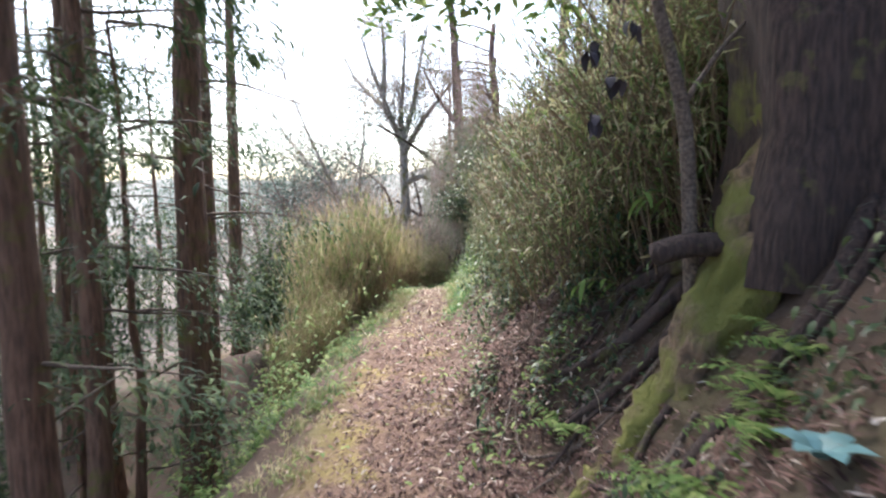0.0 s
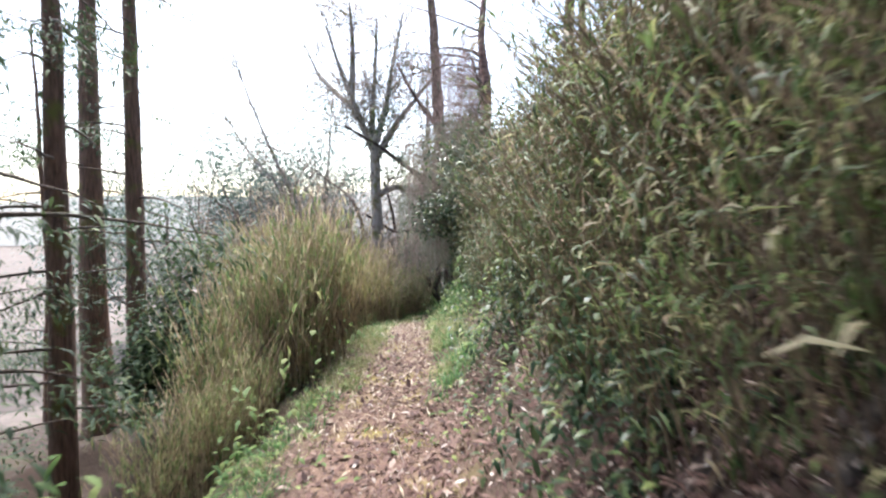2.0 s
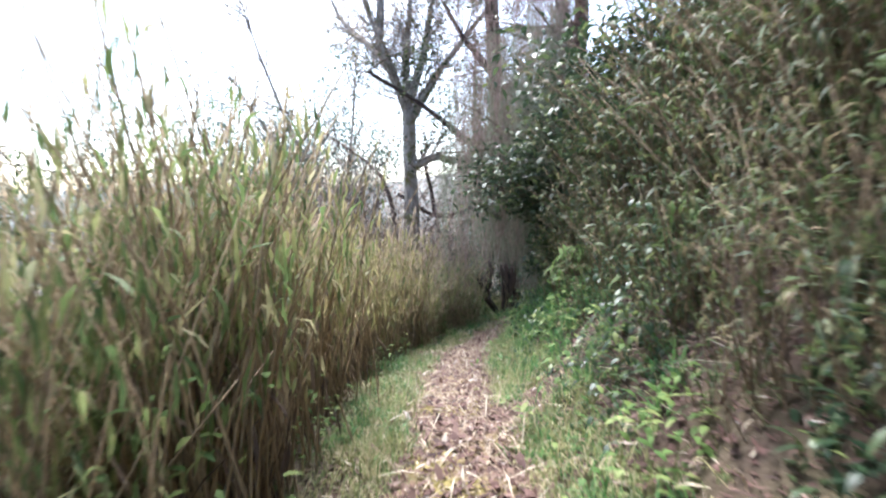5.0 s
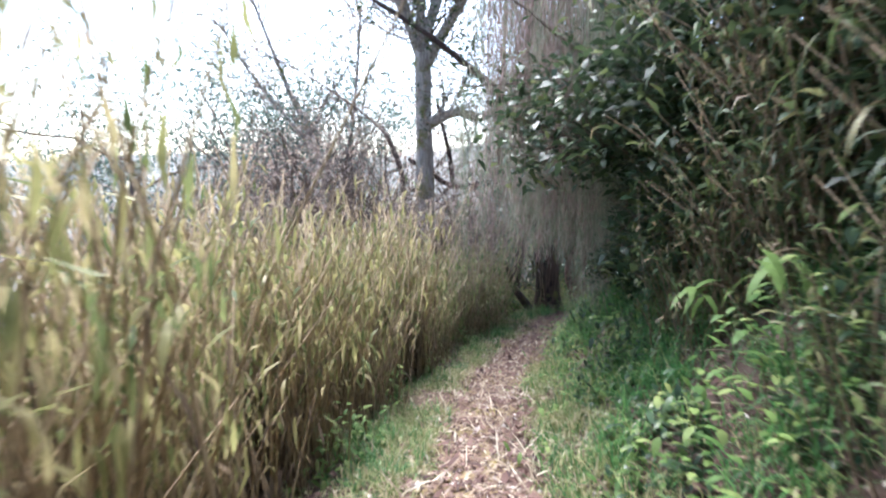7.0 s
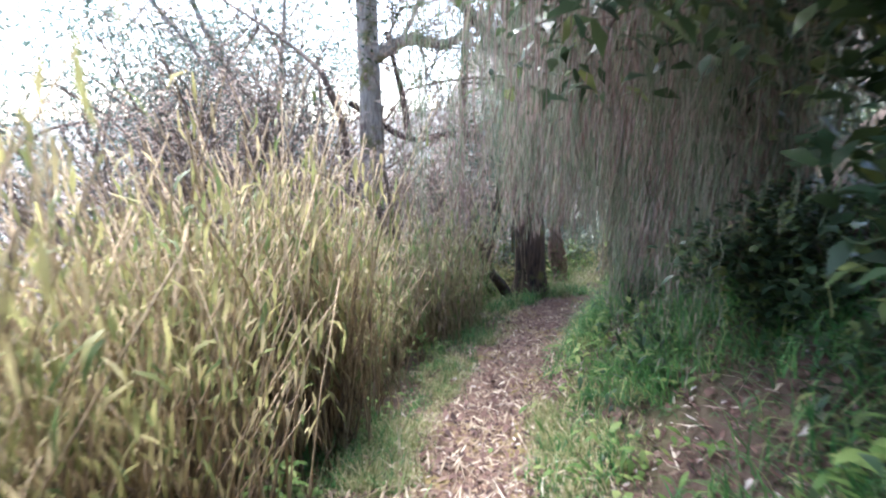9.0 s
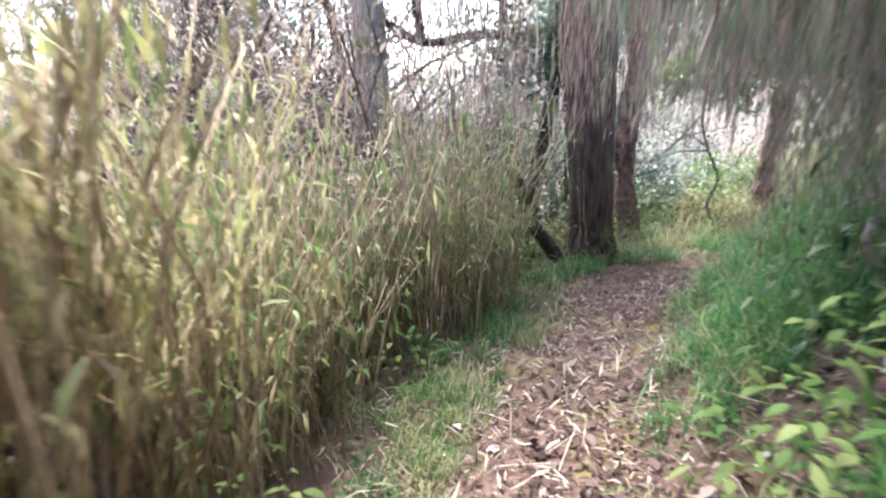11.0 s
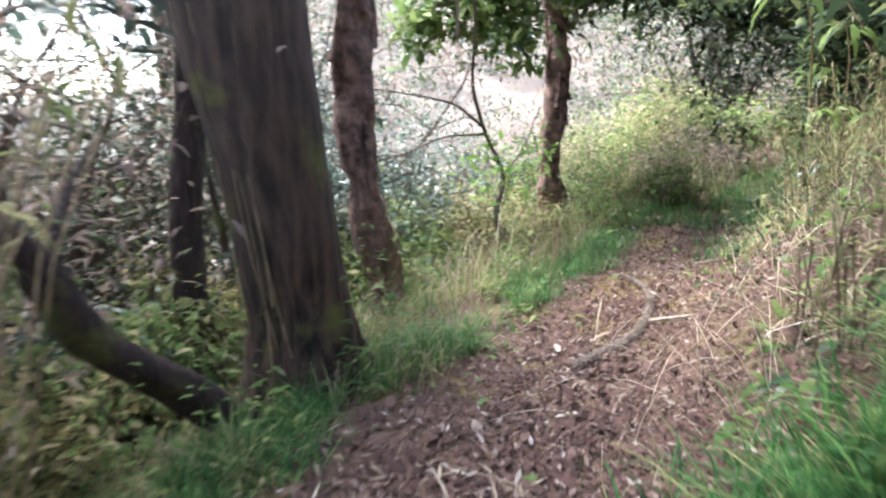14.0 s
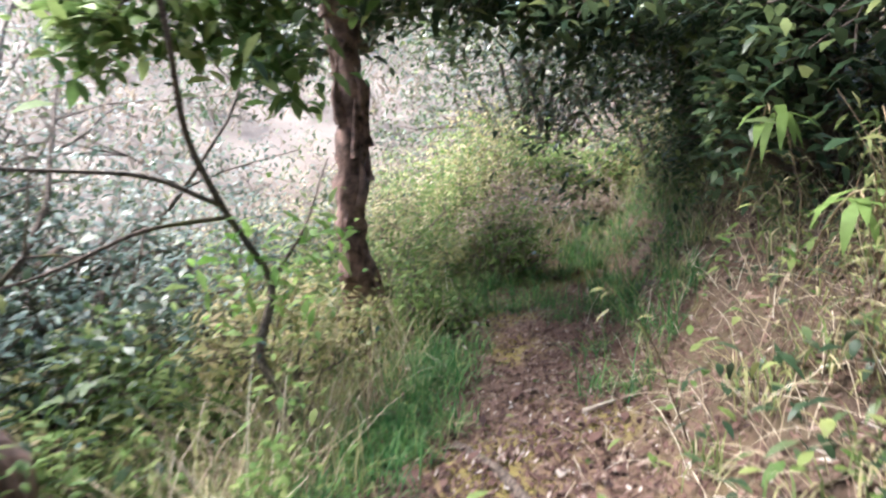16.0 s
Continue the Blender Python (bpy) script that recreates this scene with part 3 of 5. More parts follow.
# yellow-green leaves up the bank, darker below: light and shade put into leaf colour
upper = trail_at(rows[:, 0], rows[:, 1])[0] + 0.5 * np.sin(rows[:, 0] * 1.9 + np.sin(rows[:, 1] * 1.3)) + g.normal(0, 0.3, len(rows))
pale = (upper > np.interp(rows[:, 1], [4, 6, 9], [1.6, 2.0, 2.6]))
thicket("bank_bamboo", rows[~pale], BANK_STALKS, SASA, [GREEN_BAMBOO], "green bamboo grass hanging down the bank", "bamboo on the bank", 160, 3, DARK_CULM)
thicket("pale_bank_bamboo", rows[pale], BANK_STALKS, SASA, [FRESH_BAMBOO], "yellow-green bamboo grass hanging down the bank", "bamboo on the bank", 120, 3, DARK_CULM)


# low bamboo grass on the bank at the bend
x, y, g = scatter(900, (2.0, 7.5), (18.6, 23.6), lambda x, y, d: (d > 0.85) & (d < 1.9), 24)
k = np.sin(x * 3.7 + np.sin(y * 2.9)) + g.normal(0, 0.5, len(x)) > 0.1
x, y = x[k][:170], y[k][:170]
rows = np.stack([x, y, g.uniform(0.3, 0.55, len(x)), np.full(len(x), 0.25), np.full(len(x), -0.8) + g.normal(0, 0.5, len(x))], -1)
thicket("low_bank_bamboo", rows, [bamboo_clump(196 + k, 1, 1.2, 18, 0.15, 0.3, 1.2, 0.1, 0.5, 3) for k in range(4)], SASA[:3], [FRESH_BAMBOO], "low pale green bamboo grass on the bank", "bamboo on the bank at the bend", 40, 2, DARK_CULM)


# ---------------------------------------------------------------- bushes and trees farther on
def clusters(geo, tips, each, spread, length, ratio, g, mat=0, droop=0.6, low=-0.8, high=0.5, world=None):
    """Leaves round the ends of twigs."""
    at = np.repeat(np.asarray(tips), each, 0)
    at = at + g.normal(0, spread, at.shape)
    if world is not None:
        wp = at + np.array(world)
        off, mid = trail_at(wp[:, 0], wp[:, 1])
        low_edge = (off > -1.0) & (off < 1.6) & (wp[:, 2] < mid + 1.6) & (wp[:, 1] > 13.2) & (wp[:, 1] < 15.4) & (each > 30)
        at = at[~in_the_way(wp) & ~low_edge]
    n = len(at)
    ln = length * g.uniform(0.6, 1.3, n)
    return leaves(geo, at, g.uniform(0, 6.28, n), g.uniform(low, high, n), ln, ln * ratio, droop, mat, 3 if length > 0.11 else 2, (0.35, 1.0, 0.8), g.normal(0, 0.5, n))


def bush(name, x, y, size, leaf, mat, label, seed, stems=5, each=14, ratio=0.4, aim=(0, 0, 1), spread=0.13, depth=2, z=None, category="bush", group="", kids=3):
    g = np.random.default_rng(seed)
    z = float(height(x, y)) if z is None else z
    ob = thing(name, (x, y, z), label, category, group)
    tips = []
    for k in range(stems):
        geo = Geo()
        d = np.array(aim, float) + g.normal(0, 0.42, 3) * (1, 1, 0.4)
        branchwork(geo, (*g.normal(0, 0.06, 2), -0.1), d, size * g.uniform(0.55, 0.8), 0.014 + 0.012 * size, depth, g, tips, kids=kids)
        part("stem", cleared(geo, (x, y, z)), [TWIG], ob, kind="stuff")
    if each:
        part("foliage", clusters(Geo(), tips, each, spread * size, leaf, ratio, g, world=(x, y, z)), [mat], ob, kind="stuff")
    return ob


# dark evergreen shrub leaning over the trail, on the bank
bush("evergreen_shrub", 1.7, 14.1, 1.4, 0.1, DARK_LEAF, "dark glossy evergreen shrub leaning over the trail", 61, 9, 15, 0.42, (-0.5, -0.05, 0.7), 0.13, 3)
bush("evergreen_shrub", 2.3, 13.3, 1.7, 0.11, DARK_LEAF, "dark glossy evergreen shrub high on the bank", 62, 8, 15, 0.42, (-0.35, -0.1, 0.8), 0.12, 3)
bush("evergreen_shrub", 1.7, 12.1, 0.9, 0.08, DARK_LEAF, "low dark evergreen shrub among bamboo grass", 63, 6, 26, 0.42, (-0.3, -0.1, 0.6), 0.12)
bush("evergreen_shrub", 1.2, 14.9, 0.42, 0.055, DARK_LEAF, "low glossy evergreen bush beside the grass", 64, 6, 26, 0.42, (-0.1, -0.1, 0.8), 0.14)
bush("leaning_shrub", 0.75, 14.3, 0.95, 0.1, DARK_LEAF, "dark green leafy twigs leaning over the trail", 65, 5, 12, 0.4, (-0.5, -0.1, 0.3), 0.17, 2, 1.0)


def weeping_tree(x, y, seed, limbs, h0):
    """Conifer on the bank with long hanging strands."""
    g = np.random.default_rng(seed)
    z = float(height(x, y))
    tree = thing("weeping_conifer", (x, y, z), "grey-green conifer with long hanging strands over the trail", "tree", "weeping conifers")
    pts = trunk_points(6.5, (-0.03, 0.0), 0.05, 71)
    part("trunk", tube(Geo(), pts, np.linspace(0.17, 0.07, len(pts)), 14, 0, 0.08, 0.1, 71), [KNOBBY_BARK], tree)
    for k in range(limbs):
        h = g.uniform(3.2, 6.2) if k % 4 == 3 else g.uniform(h0, 3.4)
        az = g.uniform(1.6, 4.6)
        ln = g.uniform(0.9, 2.4)
        limb = crooked((-0.03 * h, 0, h), (math.cos(az), math.sin(az), 0.3), ln, 8, 0.08, g, -0.05)
        bough = part("branch", cleared(tube(Geo(), limb, np.linspace(0.03, 0.008, len(limb)), 6, 0, 0.1, seed=k), (x, y, z)), [TWIG], tree)
        base = []
        for q in range(int(32 * ln)):
            p = limb[g.integers(1, len(limb))] + g.normal(0, 0.045, 3)
            wx, wy, wz = p[0] + x, p[1] + y, p[2] + z
            off, mid = (float(v) for v in trail_at(wx, wy))
            low = mid + (1.65 if wy < 15.3 else 1.35) + g.uniform(0, 0.45) if -0.55 < off < 0.8 else float(height(wx, wy)) + g.uniform(0.2, 0.6)
            drop = min(g.uniform(0.5, 2.2), wz - low)
            if drop < 0.1:
                continue
            m = int(drop * (26 if h > 3.4 else 42))
            t = np.linspace(0, drop, m)
            sway = g.normal(0, 0.035, 2)
            base.append(np.stack([p[0] + sway[0] * t + g.normal(0, 0.02, m), p[1] + sway[1] * t + g.normal(0, 0.02, m), p[2] - t], -1))
        if base:
            base = np.concatenate(base)
            n = len(base)
            part("weeping_foliage", leaves(Geo(), base, g.uniform(0, 6.28, n), g.uniform(-1.57, -1.15, n), g.uniform(0.05, 0.12, n), g.uniform(0.003, 0.007, n), 0.2, 0, 2, (0.6, 1.0)), [DRY_STRAND if k % 2 else STRAND_LEAF], bough, "dry pinkish brown hanging strands" if k % 2 else "grey-green hanging strands", "stuff")


weeping_tree(1.55, 15.7, 71, 52, 0.9)
weeping_tree(1.75, 17.5, 72, 46, 0.7)

# cedars higher up, behind the bank
for n, (x, y, r, tall) in enumerate(((3.2, 14.9, 0.17, 8.5), (3.4, 11.2, 0.16, 7.0), (4.3, 17.8, 0.17, 9.0), (0.2, 27.5, 0.16, 11))):
    cedar(x, y, r, tall, 80 + n, (0.01, 0), first=1.3, bare=0.1, label="dark cedar standing above the bank")


def bare_tree(name, x, y, limbs, r, label, seed, bark, ivy=0, twigs=3, spread=0.35, depth=2):
    """A leafless tree; limbs are lines in world metres, the first one the trunk."""
    g = np.random.default_rng(seed)
    z = float(height(x, y))
    ob = thing(name, (x, y, z), label, "tree")
    tips = []
    for k, line in enumerate(limbs):
        p = np.array(line, float) - (x, y, z)
        rad = r if k == 0 else r * 0.55
        part("trunk" if k == 0 else "limb", limb_through(Geo(), p, rad, rad * (0.7 if k == 0 else 0.25), 12, 0.1, seed + k), [bark], ob)
        if k:
            geo = Geo()
            for q in range(twigs * len(p)):
                i = g.integers(1, len(p))
                a = p[i - 1] + (p[i] - p[i - 1]) * g.random()
                branchwork(geo, a, (p[i] - p[i - 1]) / np.linalg.norm(p[i] - p[i - 1]) + g.normal(0, 0.6, 3), g.uniform(0.5, 1.4), 0.024, depth, g, tips, spread=spread)
            part("twigwork", geo, [bark], ob, kind="stuff")
    if tips and ivy:
        part("foliage", clusters(Geo(), tips[:: 2], 5, 0.12, 0.09, 0.3, g), [BRUSH_LEAF], ob, "few dry leaves", "stuff")
    if ivy:
        p = np.array(limbs[0], float) - (x, y, z)
        t = g.uniform(0, len(p) - 1, ivy)
        at = np.stack([np.interp(t, np.arange(len(p)), p[:, c]) for c in range(3)], -1) + g.normal(0, 0.16, (ivy, 3))
        part("ivy", leaves(Geo(), at, g.uniform(0, 6.28, ivy), g.uniform(-1, 0.4, ivy), g.uniform(0.06, 0.14, ivy), g.uniform(0.04, 0.08, ivy), 0.5, 0, 3), [BRUSH_LEAF], ob, "dry climbing ivy")
    return ob


bare_tree("bare_tree", -1.6, 22.1, [
    [(-1.55, 22.1, -3.2), (-1.5, 22.1, -0.5), (-1.55, 22.1, 1.6), (-1.62, 22.1, 3.5)],
    [(-1.62, 22.1, 3.3), (-2.1, 22.0, 4.6), (-2.7, 21.9, 6.0), (-3.2, 21.8, 7.6)],
    [(-1.62, 22.1, 3.3), (-1.7, 22.2, 4.6), (-1.6, 22.2, 6.0), (-1.5, 22.2, 8.0)],
    [(-1.6, 22.1, 3.1), (-0.9, 22.0, 4.3), (-0.1, 21.9, 5.3), (0.8, 21.8, 6.4)],
    [(-1.7, 22.15, 3.6), (-2.3, 22.6, 4.9), (-3.3, 23.6, 5.9), (-3.95, 24.5, 6.6), (-4.6, 25.0, 8.0)],
    [(-1.62, 22.1, 3.6), (-1.2, 22.3, 5.0), (-1.0, 22.5, 6.5), (-0.6, 22.6, 8.4)],
    [(-2.4, 22.0, 5.3), (-2.3, 21.9, 6.6), (-2.4, 21.8, 8.4)],
    [(-1.55, 22.1, 1.9), (-0.9, 21.8, 2.2), (-0.3, 21.5, 2.0), (0.1, 21.3, 2.3)]], 0.24, "large bare tree with grey vine-clad limbs", 201, VINE_BARK, 900, 8)
bare_tree("bare_tree", -4.0, 25.4, [
    [(-4.0, 25.4, -4.5), (-4.4, 25.5, -1.0), (-5.0, 25.8, 1.4), (-5.85, 26.1, 3.1)],
    [(-5.85, 26.1, 3.0), (-6.6, 26.4, 4.6), (-7.3, 26.6, 6.2), (-8.1, 26.8, 8.5)],
    [(-5.0, 25.8, 1.4), (-6.3, 26.0, 2.8), (-7.4, 26.2, 4.1), (-8.3, 26.2, 5.6)],
    [(-4.4, 25.5, -0.6), (-3.9, 25.0, 1.6), (-3.6, 24.6, 3.4), (-3.4, 24.4, 6.0)]], 0.13, "bare leaning tree hung with dry vines", 202, VINE_BARK, 900, 7)
bare_tree("broken_limb_tree", -2.0, 22.9, [
    [(-1.9, 23.0, -3.4), (-2.0, 22.9, -1.0), (-2.1, 22.7, 0.9), (-2.45, 22.5, 1.75)],
    [(-2.4, 22.5, 1.7), (-3.0, 23.3, 2.2), (-4.2, 23.8, 3.0), (-5.4, 24.3, 3.7)]], 0.08, "dark broken limb leaning into the clearing", 203, TWIG, 250, 3, 0.3, 1)

# dry brush and shrubs beyond the reeds
BRUSH = ((-3.2, 22.0, 4.6), (-4.4, 22.8, 5.0), (-2.6, 21.2, 3.6), (-5.6, 23.6, 5.2), (-3.6, 24.2, 5.6), (-1.2, 21.9, 3.2), (-0.7, 23.2, 3.8), (-6.8, 22.8, 4.4), (-2.2, 23.4, 5.0), (-1.7, 20.7, 2.4), (-4.8, 21.2, 3.6))
for n, (x, y, size) in enumerate(BRUSH):
    bush("dry_brush", x, y, size, 0.085, BRUSH_LEAF, "pale pinkish dry brush beyond the reeds", 210 + n, 9, 7, 0.24, (0, 0, 1.3), 0.06, 3, None, "brush", "dry brush beyond the reeds")
SHRUBS = ((9.2, 26.0, 3.6), (10.6, 25.0, 3.6), (-0.6, 24.6, 3.0), (0.8, 25.0, 2.6), (-1.9, 25.8, 3.2), (2.3, 26.5, 2.8), (-7.5, 27.0, 4.0), (-4.9, 28.5, 4.4))
for n, (x, y, size) in enumerate(SHRUBS):
    bush("grey_shrub", x, y, size, 0.1, DARK_LEAF, "grey-green evergreen shrub behind the trees", 230 + n, 7, 11, 0.4, (0, 0, 1), 0.09, 3, None, "bush", "shrubs behind the trees")
for n, (x, y, size) in enumerate(((2.4, 24.9, 2.0), (3.3, 25.8, 2.2), (-0.6, 22.4, 1.3), (0.9, 25.6, 4.8), (1.7, 27.0, 5.4), (0.0, 26.8, 4.6))):
    bush("bluish_shrub", x, y, size, 0.07, BLUISH_LEAF, "bluish-green evergreen shrub behind the knobby trees", 250 + n, 6, 9, 0.36, (0, 0, 1), 0.1, 3, None, "bush", "bluish shrubs behind the trees")
for n, (x, y, size) in enumerate(((-8.6, 27.0, 9.0), (-11.5, 29.0, 8.0), (-6.0, 29.5, 8.5))):
    bush("misty_evergreen", x, y, size, 0.2, BLUISH_LEAF, "pale grey-green evergreen down in the valley", 270 + n, 7, 26, 0.3, (0, 0, 1), 0.06, 3, None, "tree", "evergreens down in the valley")
bush("young_evergreen", -3.25, 10.2, 1.7, 0.1, CEDAR_LEAF, "small dark evergreen beside the cedar trunk", 240, 5, 34, 0.35, (0.1, 0, 1), 0.1, 3)

# ---------------------------------------------------------------- the bend
OAK_X, OAK_Y = 1.13, 21.2
tree_z = float(height(OAK_X, OAK_Y))
big = thing("old_oak", (OAK_X, OAK_Y, tree_z), "thick dark-barked tree leaning beside the trail bend", "tree")
OAK_H, OAK_R = (0.0, 0.3, 0.5, 0.75, 1.2, 1.8, 2.6, 3.2, 4.5, 13.0), (0.4, 0.34, 0.275, 0.24, 0.235, 0.25, 0.29, 0.27, 0.22, 0.08)
pts = trunk_points(13, (-0.085, -0.03), 0.012, 31, 90)
r = np.interp(np.linspace(0, 13, 90), OAK_H, OAK_R)
part("trunk", tube(Geo(), pts, r, 44, 0, 0.035, 0.0, 31), [OAK_BARK], big)
g = np.random.default_rng(305)
for k, a in enumerate((-2.5, -1.75, -1.0, -0.2, 0.9, 2.2)):
    line = [(math.cos(a) * q + g.normal(0, 0.015), math.sin(a) * q + g.normal(0, 0.015), z) for q, z in ((0.16, 0.75), (0.2, 0.45), (0.25, 0.2), (0.33, 0.03), (0.45, -0.06))]
    part("root", limb_through(Geo(), line, 0.07, 0.04, 12, 0.2, 306 + k), [OAK_BARK], big)
# furrowed ridges of bark
for k in range(34):
    a, h0 = g.uniform(0, 6.28), g.uniform(0.2, 4.2)
    line = [(-0.085 * h + (np.interp(h + 0.3, OAK_H, OAK_R) + 0.002) * math.cos(a + 0.25 * (h - h0)), -0.03 * h + (np.interp(h + 0.3, OAK_H, OAK_R) + 0.002) * math.sin(a + 0.25 * (h - h0)), h) for h in np.linspace(h0, h0 + g.uniform(0.4, 1.1), 6)]
    part("bark_ridge", limb_through(Geo(), line, g.uniform(0.012, 0.024), 0.006, 7, 0.4, 320 + k), [OAK_BARK], big)
w = lambda p: np.array(p, float) - (OAK_X, OAK_Y, tree_z)  # noqa: E731
part("stub", limb_through(Geo(), w([(0.85, 20.9, -1.95), (0.62, 20.75, -1.62), (0.38, 20.58, -1.3), (0.3, 20.52, -1.02), (0.2, 20.45, -0.8)]), 0.085, 0.05, 12, 0.16, 32), [OLD_BARK], big, "crooked dark stub with bare twigs")
for k, line in enumerate(([(0.22, 20.46, -0.82), (-0.2, 20.3, -0.7), (-0.7, 20.1, -0.62), (-1.3, 19.9, -0.6)], [(0.22, 20.46, -0.84), (-0.3, 20.4, -0.74), (-0.9, 20.5, -0.75)], [(0.33, 20.52, -1.0), (0.42, 20.6, -0.75), (0.5, 20.75, -0.62)])):
    part("twig", limb_through(Geo(), w(line), 0.02, 0.004, 6, 0.1, 33 + k), [TWIG], big)
for k, line in enumerate(([(0.72, 21.0, 1.7), (-0.2, 20.8, 2.6), (-1.3, 20.6, 3.4), (-2.4, 20.3, 4.0)], [(0.6, 21.0, 3.2), (1.3, 21.3, 4.3), (2.2, 21.6, 5.0)], [(0.5, 21.0, 4.2), (-0.2, 21.6, 5.2), (-0.8, 22.0, 6.4)])):
    limb = part("limb", limb_through(Geo(), w(line), 0.1, 0.03, 10, 0.12, 36 + k), [OLD_BARK], big)
    g = np.random.default_rng(300 + k)
    tips, geo = [], Geo()
    for q in range(7):
        branchwork(geo, w(line)[1 + q % (len(line) - 1)], g.normal(0, 0.6, 3) + (0, 0, 0.2), 1.1, 0.02, 2, g, tips)
    part("twigwork", geo, [TWIG], limb, kind="stuff")
    part("foliage", clusters(Geo(), tips, 9, 0.14, 0.1, 0.4, g), [DARK_LEAF], limb, kind="stuff")
# climbing straws on the trunk
g = np.random.default_rng(310)
for k in range(6):
    a = -1.9 + g.normal(0, 0.35)
    h0, h1 = g.uniform(0.0, 1.2), g.uniform(1.4, 3.0)
    rr = lambda h: np.interp(h + 0.3, OAK_H, OAK_R) + 0.02  # noqa: E731
    line = [(-0.085 * h + rr(h) * math.cos(a) + g.normal(0, 0.02), -0.03 * h + rr(h) * math.sin(a), h) for h in np.linspace(h0, h1, 6)]
    part("vine", limb_through(Geo(), line, 0.004, 0.002, 5, 0.2, k, 4), [CULM], big, "dry straw-coloured climbing vine")

# dark leaning trunk behind it
leaner = thing("leaning_tree", (0.75, 22.6, float(height(0.75, 22.6))), "dark leaning trunk behind the thick tree", "tree")
w2 = lambda p: np.array(p, float) - tuple(leaner.location)  # noqa: E731
part("trunk", limb_through(Geo(), w2([(0.55, 22.5, -2.9), (0.55, 22.4, -1.4), (0.72, 22.4, -0.4), (0.85, 22.5, 0.6), (0.8, 22.6, 2.4)]), 0.11, 0.08, 12, 0.1, 51), [OLD_BARK], leaner)
part("limb", limb_through(Geo(), w2([(0.85, 22.5, 0.5), (-0.1, 22.4, 0.75), (-0.9, 22.3, 0.55), (-1.9, 22.2, 1.2)]), 0.07, 0.05, 10, 0.1, 52), [OLD_BARK], leaner)
part("limb", limb_through(Geo(), w2([(-0.9, 22.3, 0.6), (-1.0, 22.3, 1.3), (-1.3, 22.4, 2.4)]), 0.06, 0.04, 10, 0.1, 53), [OLD_BARK], leaner)


def knobby_tree(x, y, radius, tall, lean, seed, label):
    z = float(height(x, y))
    g = np.random.default_rng(seed)
    ob = thing("knobby_tree", (x, y, z), label, "tree", "knobby trees at the bend")
    n = 44
    h = np.linspace(-0.2, tall, n)
    p = np.stack([lean[0] * h + 0.06 * np.sin(h * 2.6 + seed), lean[1] * h + 0.03 * np.cos(h * 2.1), h], -1)
    r = radius * (1 + 0.15 * np.sin(h * 8.5 + seed) + 0.11 * np.sin(h * 19 + 1) + g.normal(0, 0.1, n)) * np.interp(h, [-0.2, 0.3, tall], [1.3, 1.0, 0.7])
    part("trunk", tube(Geo(), p, r, 20, 0, 0.24, 0, seed), [KNOBBY_BARK], ob, "reddish knobby bark")
    for k in range(24):
        i = int(g.integers(4, n - 8))
        a = g.uniform(0, 6.28)
        out = np.array([math.cos(a), math.sin(a), 0])
        line = [p[i] + out * (r[i] + 0.005), p[i + 2] + out * (r[i + 2] + 0.02), p[i + 5] + out * (r[i + 5] + 0.004)]
        part("bark_flake", limb_through(Geo(), line, g.uniform(0.03, 0.055), 0.012, 8, 0.35, k, 4), [KNOBBY_BARK], ob, "peeling strip of bark")
    tips = []
    for k in range(4):
        geo = Geo()
        i = int(n * g.uniform(0.6, 0.95))
        branchwork(geo, p[i], (g.normal(), g.normal(), 0.4), 1.3, 0.03, 2, g, tips)
        part("branch", geo, [TWIG], ob)
    part("foliage", clusters(Geo(), tips, 14, 0.16, 0.12, 0.42, g), [DARK_LEAF], ob, kind="stuff")


knobby_tree(1.9, 22.55, 0.135, 4.2, (-0.05, 0.0), 1, "reddish knobby trunk with peeling bark")
knobby_tree(4.25, 23.75, 0.125, 3.6, (0.03, 0.06), 2, "reddish knobby trunk wrapped in dry vines")

sap_z = float(height(3.2, 22.75))
sap = thing("crooked_sapling", (3.2, 22.75, sap_z), "thin dark crooked sapling with few green leaves", "sapling")
w3 = lambda p: np.array(p, float) - (3.2, 22.75, sap_z)  # noqa: E731
part("trunk", limb_through(Geo(), w3([(3.22, 22.75, -2.2), (3.12, 22.75, -1.75), (2.98, 22.74, -1.45), (3.22, 22.95, -1.15), (2.98, 22.9, -0.72), (2.8, 22.75, -0.35), (2.7, 22.4, 0.15), (2.5, 22.3, 0.8)]), 0.03, 0.009, 8, 0.1, 61), [TWIG], sap)
for k, line in enumerate(([(2.95, 22.88, -0.68), (2.6, 22.6, -0.5), (2.2, 22.3, -0.45), (1.8, 22.2, -0.4)], [(2.98, 22.9, -0.75), (2.6, 22.9, -0.75), (2.2, 22.9, -0.9), (1.7, 22.9, -0.95)], [(3.2, 22.95, -1.12), (3.5, 23.1, -0.9), (3.8, 23.3, -0.5)])):
    part("branch", limb_through(Geo(), w3(line), 0.014, 0.004, 6, 0.1, 62 + k), [TWIG], sap)
g = np.random.default_rng(320)
part("foliage", clusters(Geo(), w3([(3.2, 22.9, -1.1), (3.35, 22.9, -1.0), (3.0, 22.8, -1.05), (2.9, 22.9, -1.1), (3.5, 23.0, -0.95)]), 44, 0.13, 0.11, 0.32, g), [SPROUT], sap, "bright yellow-green leaves")

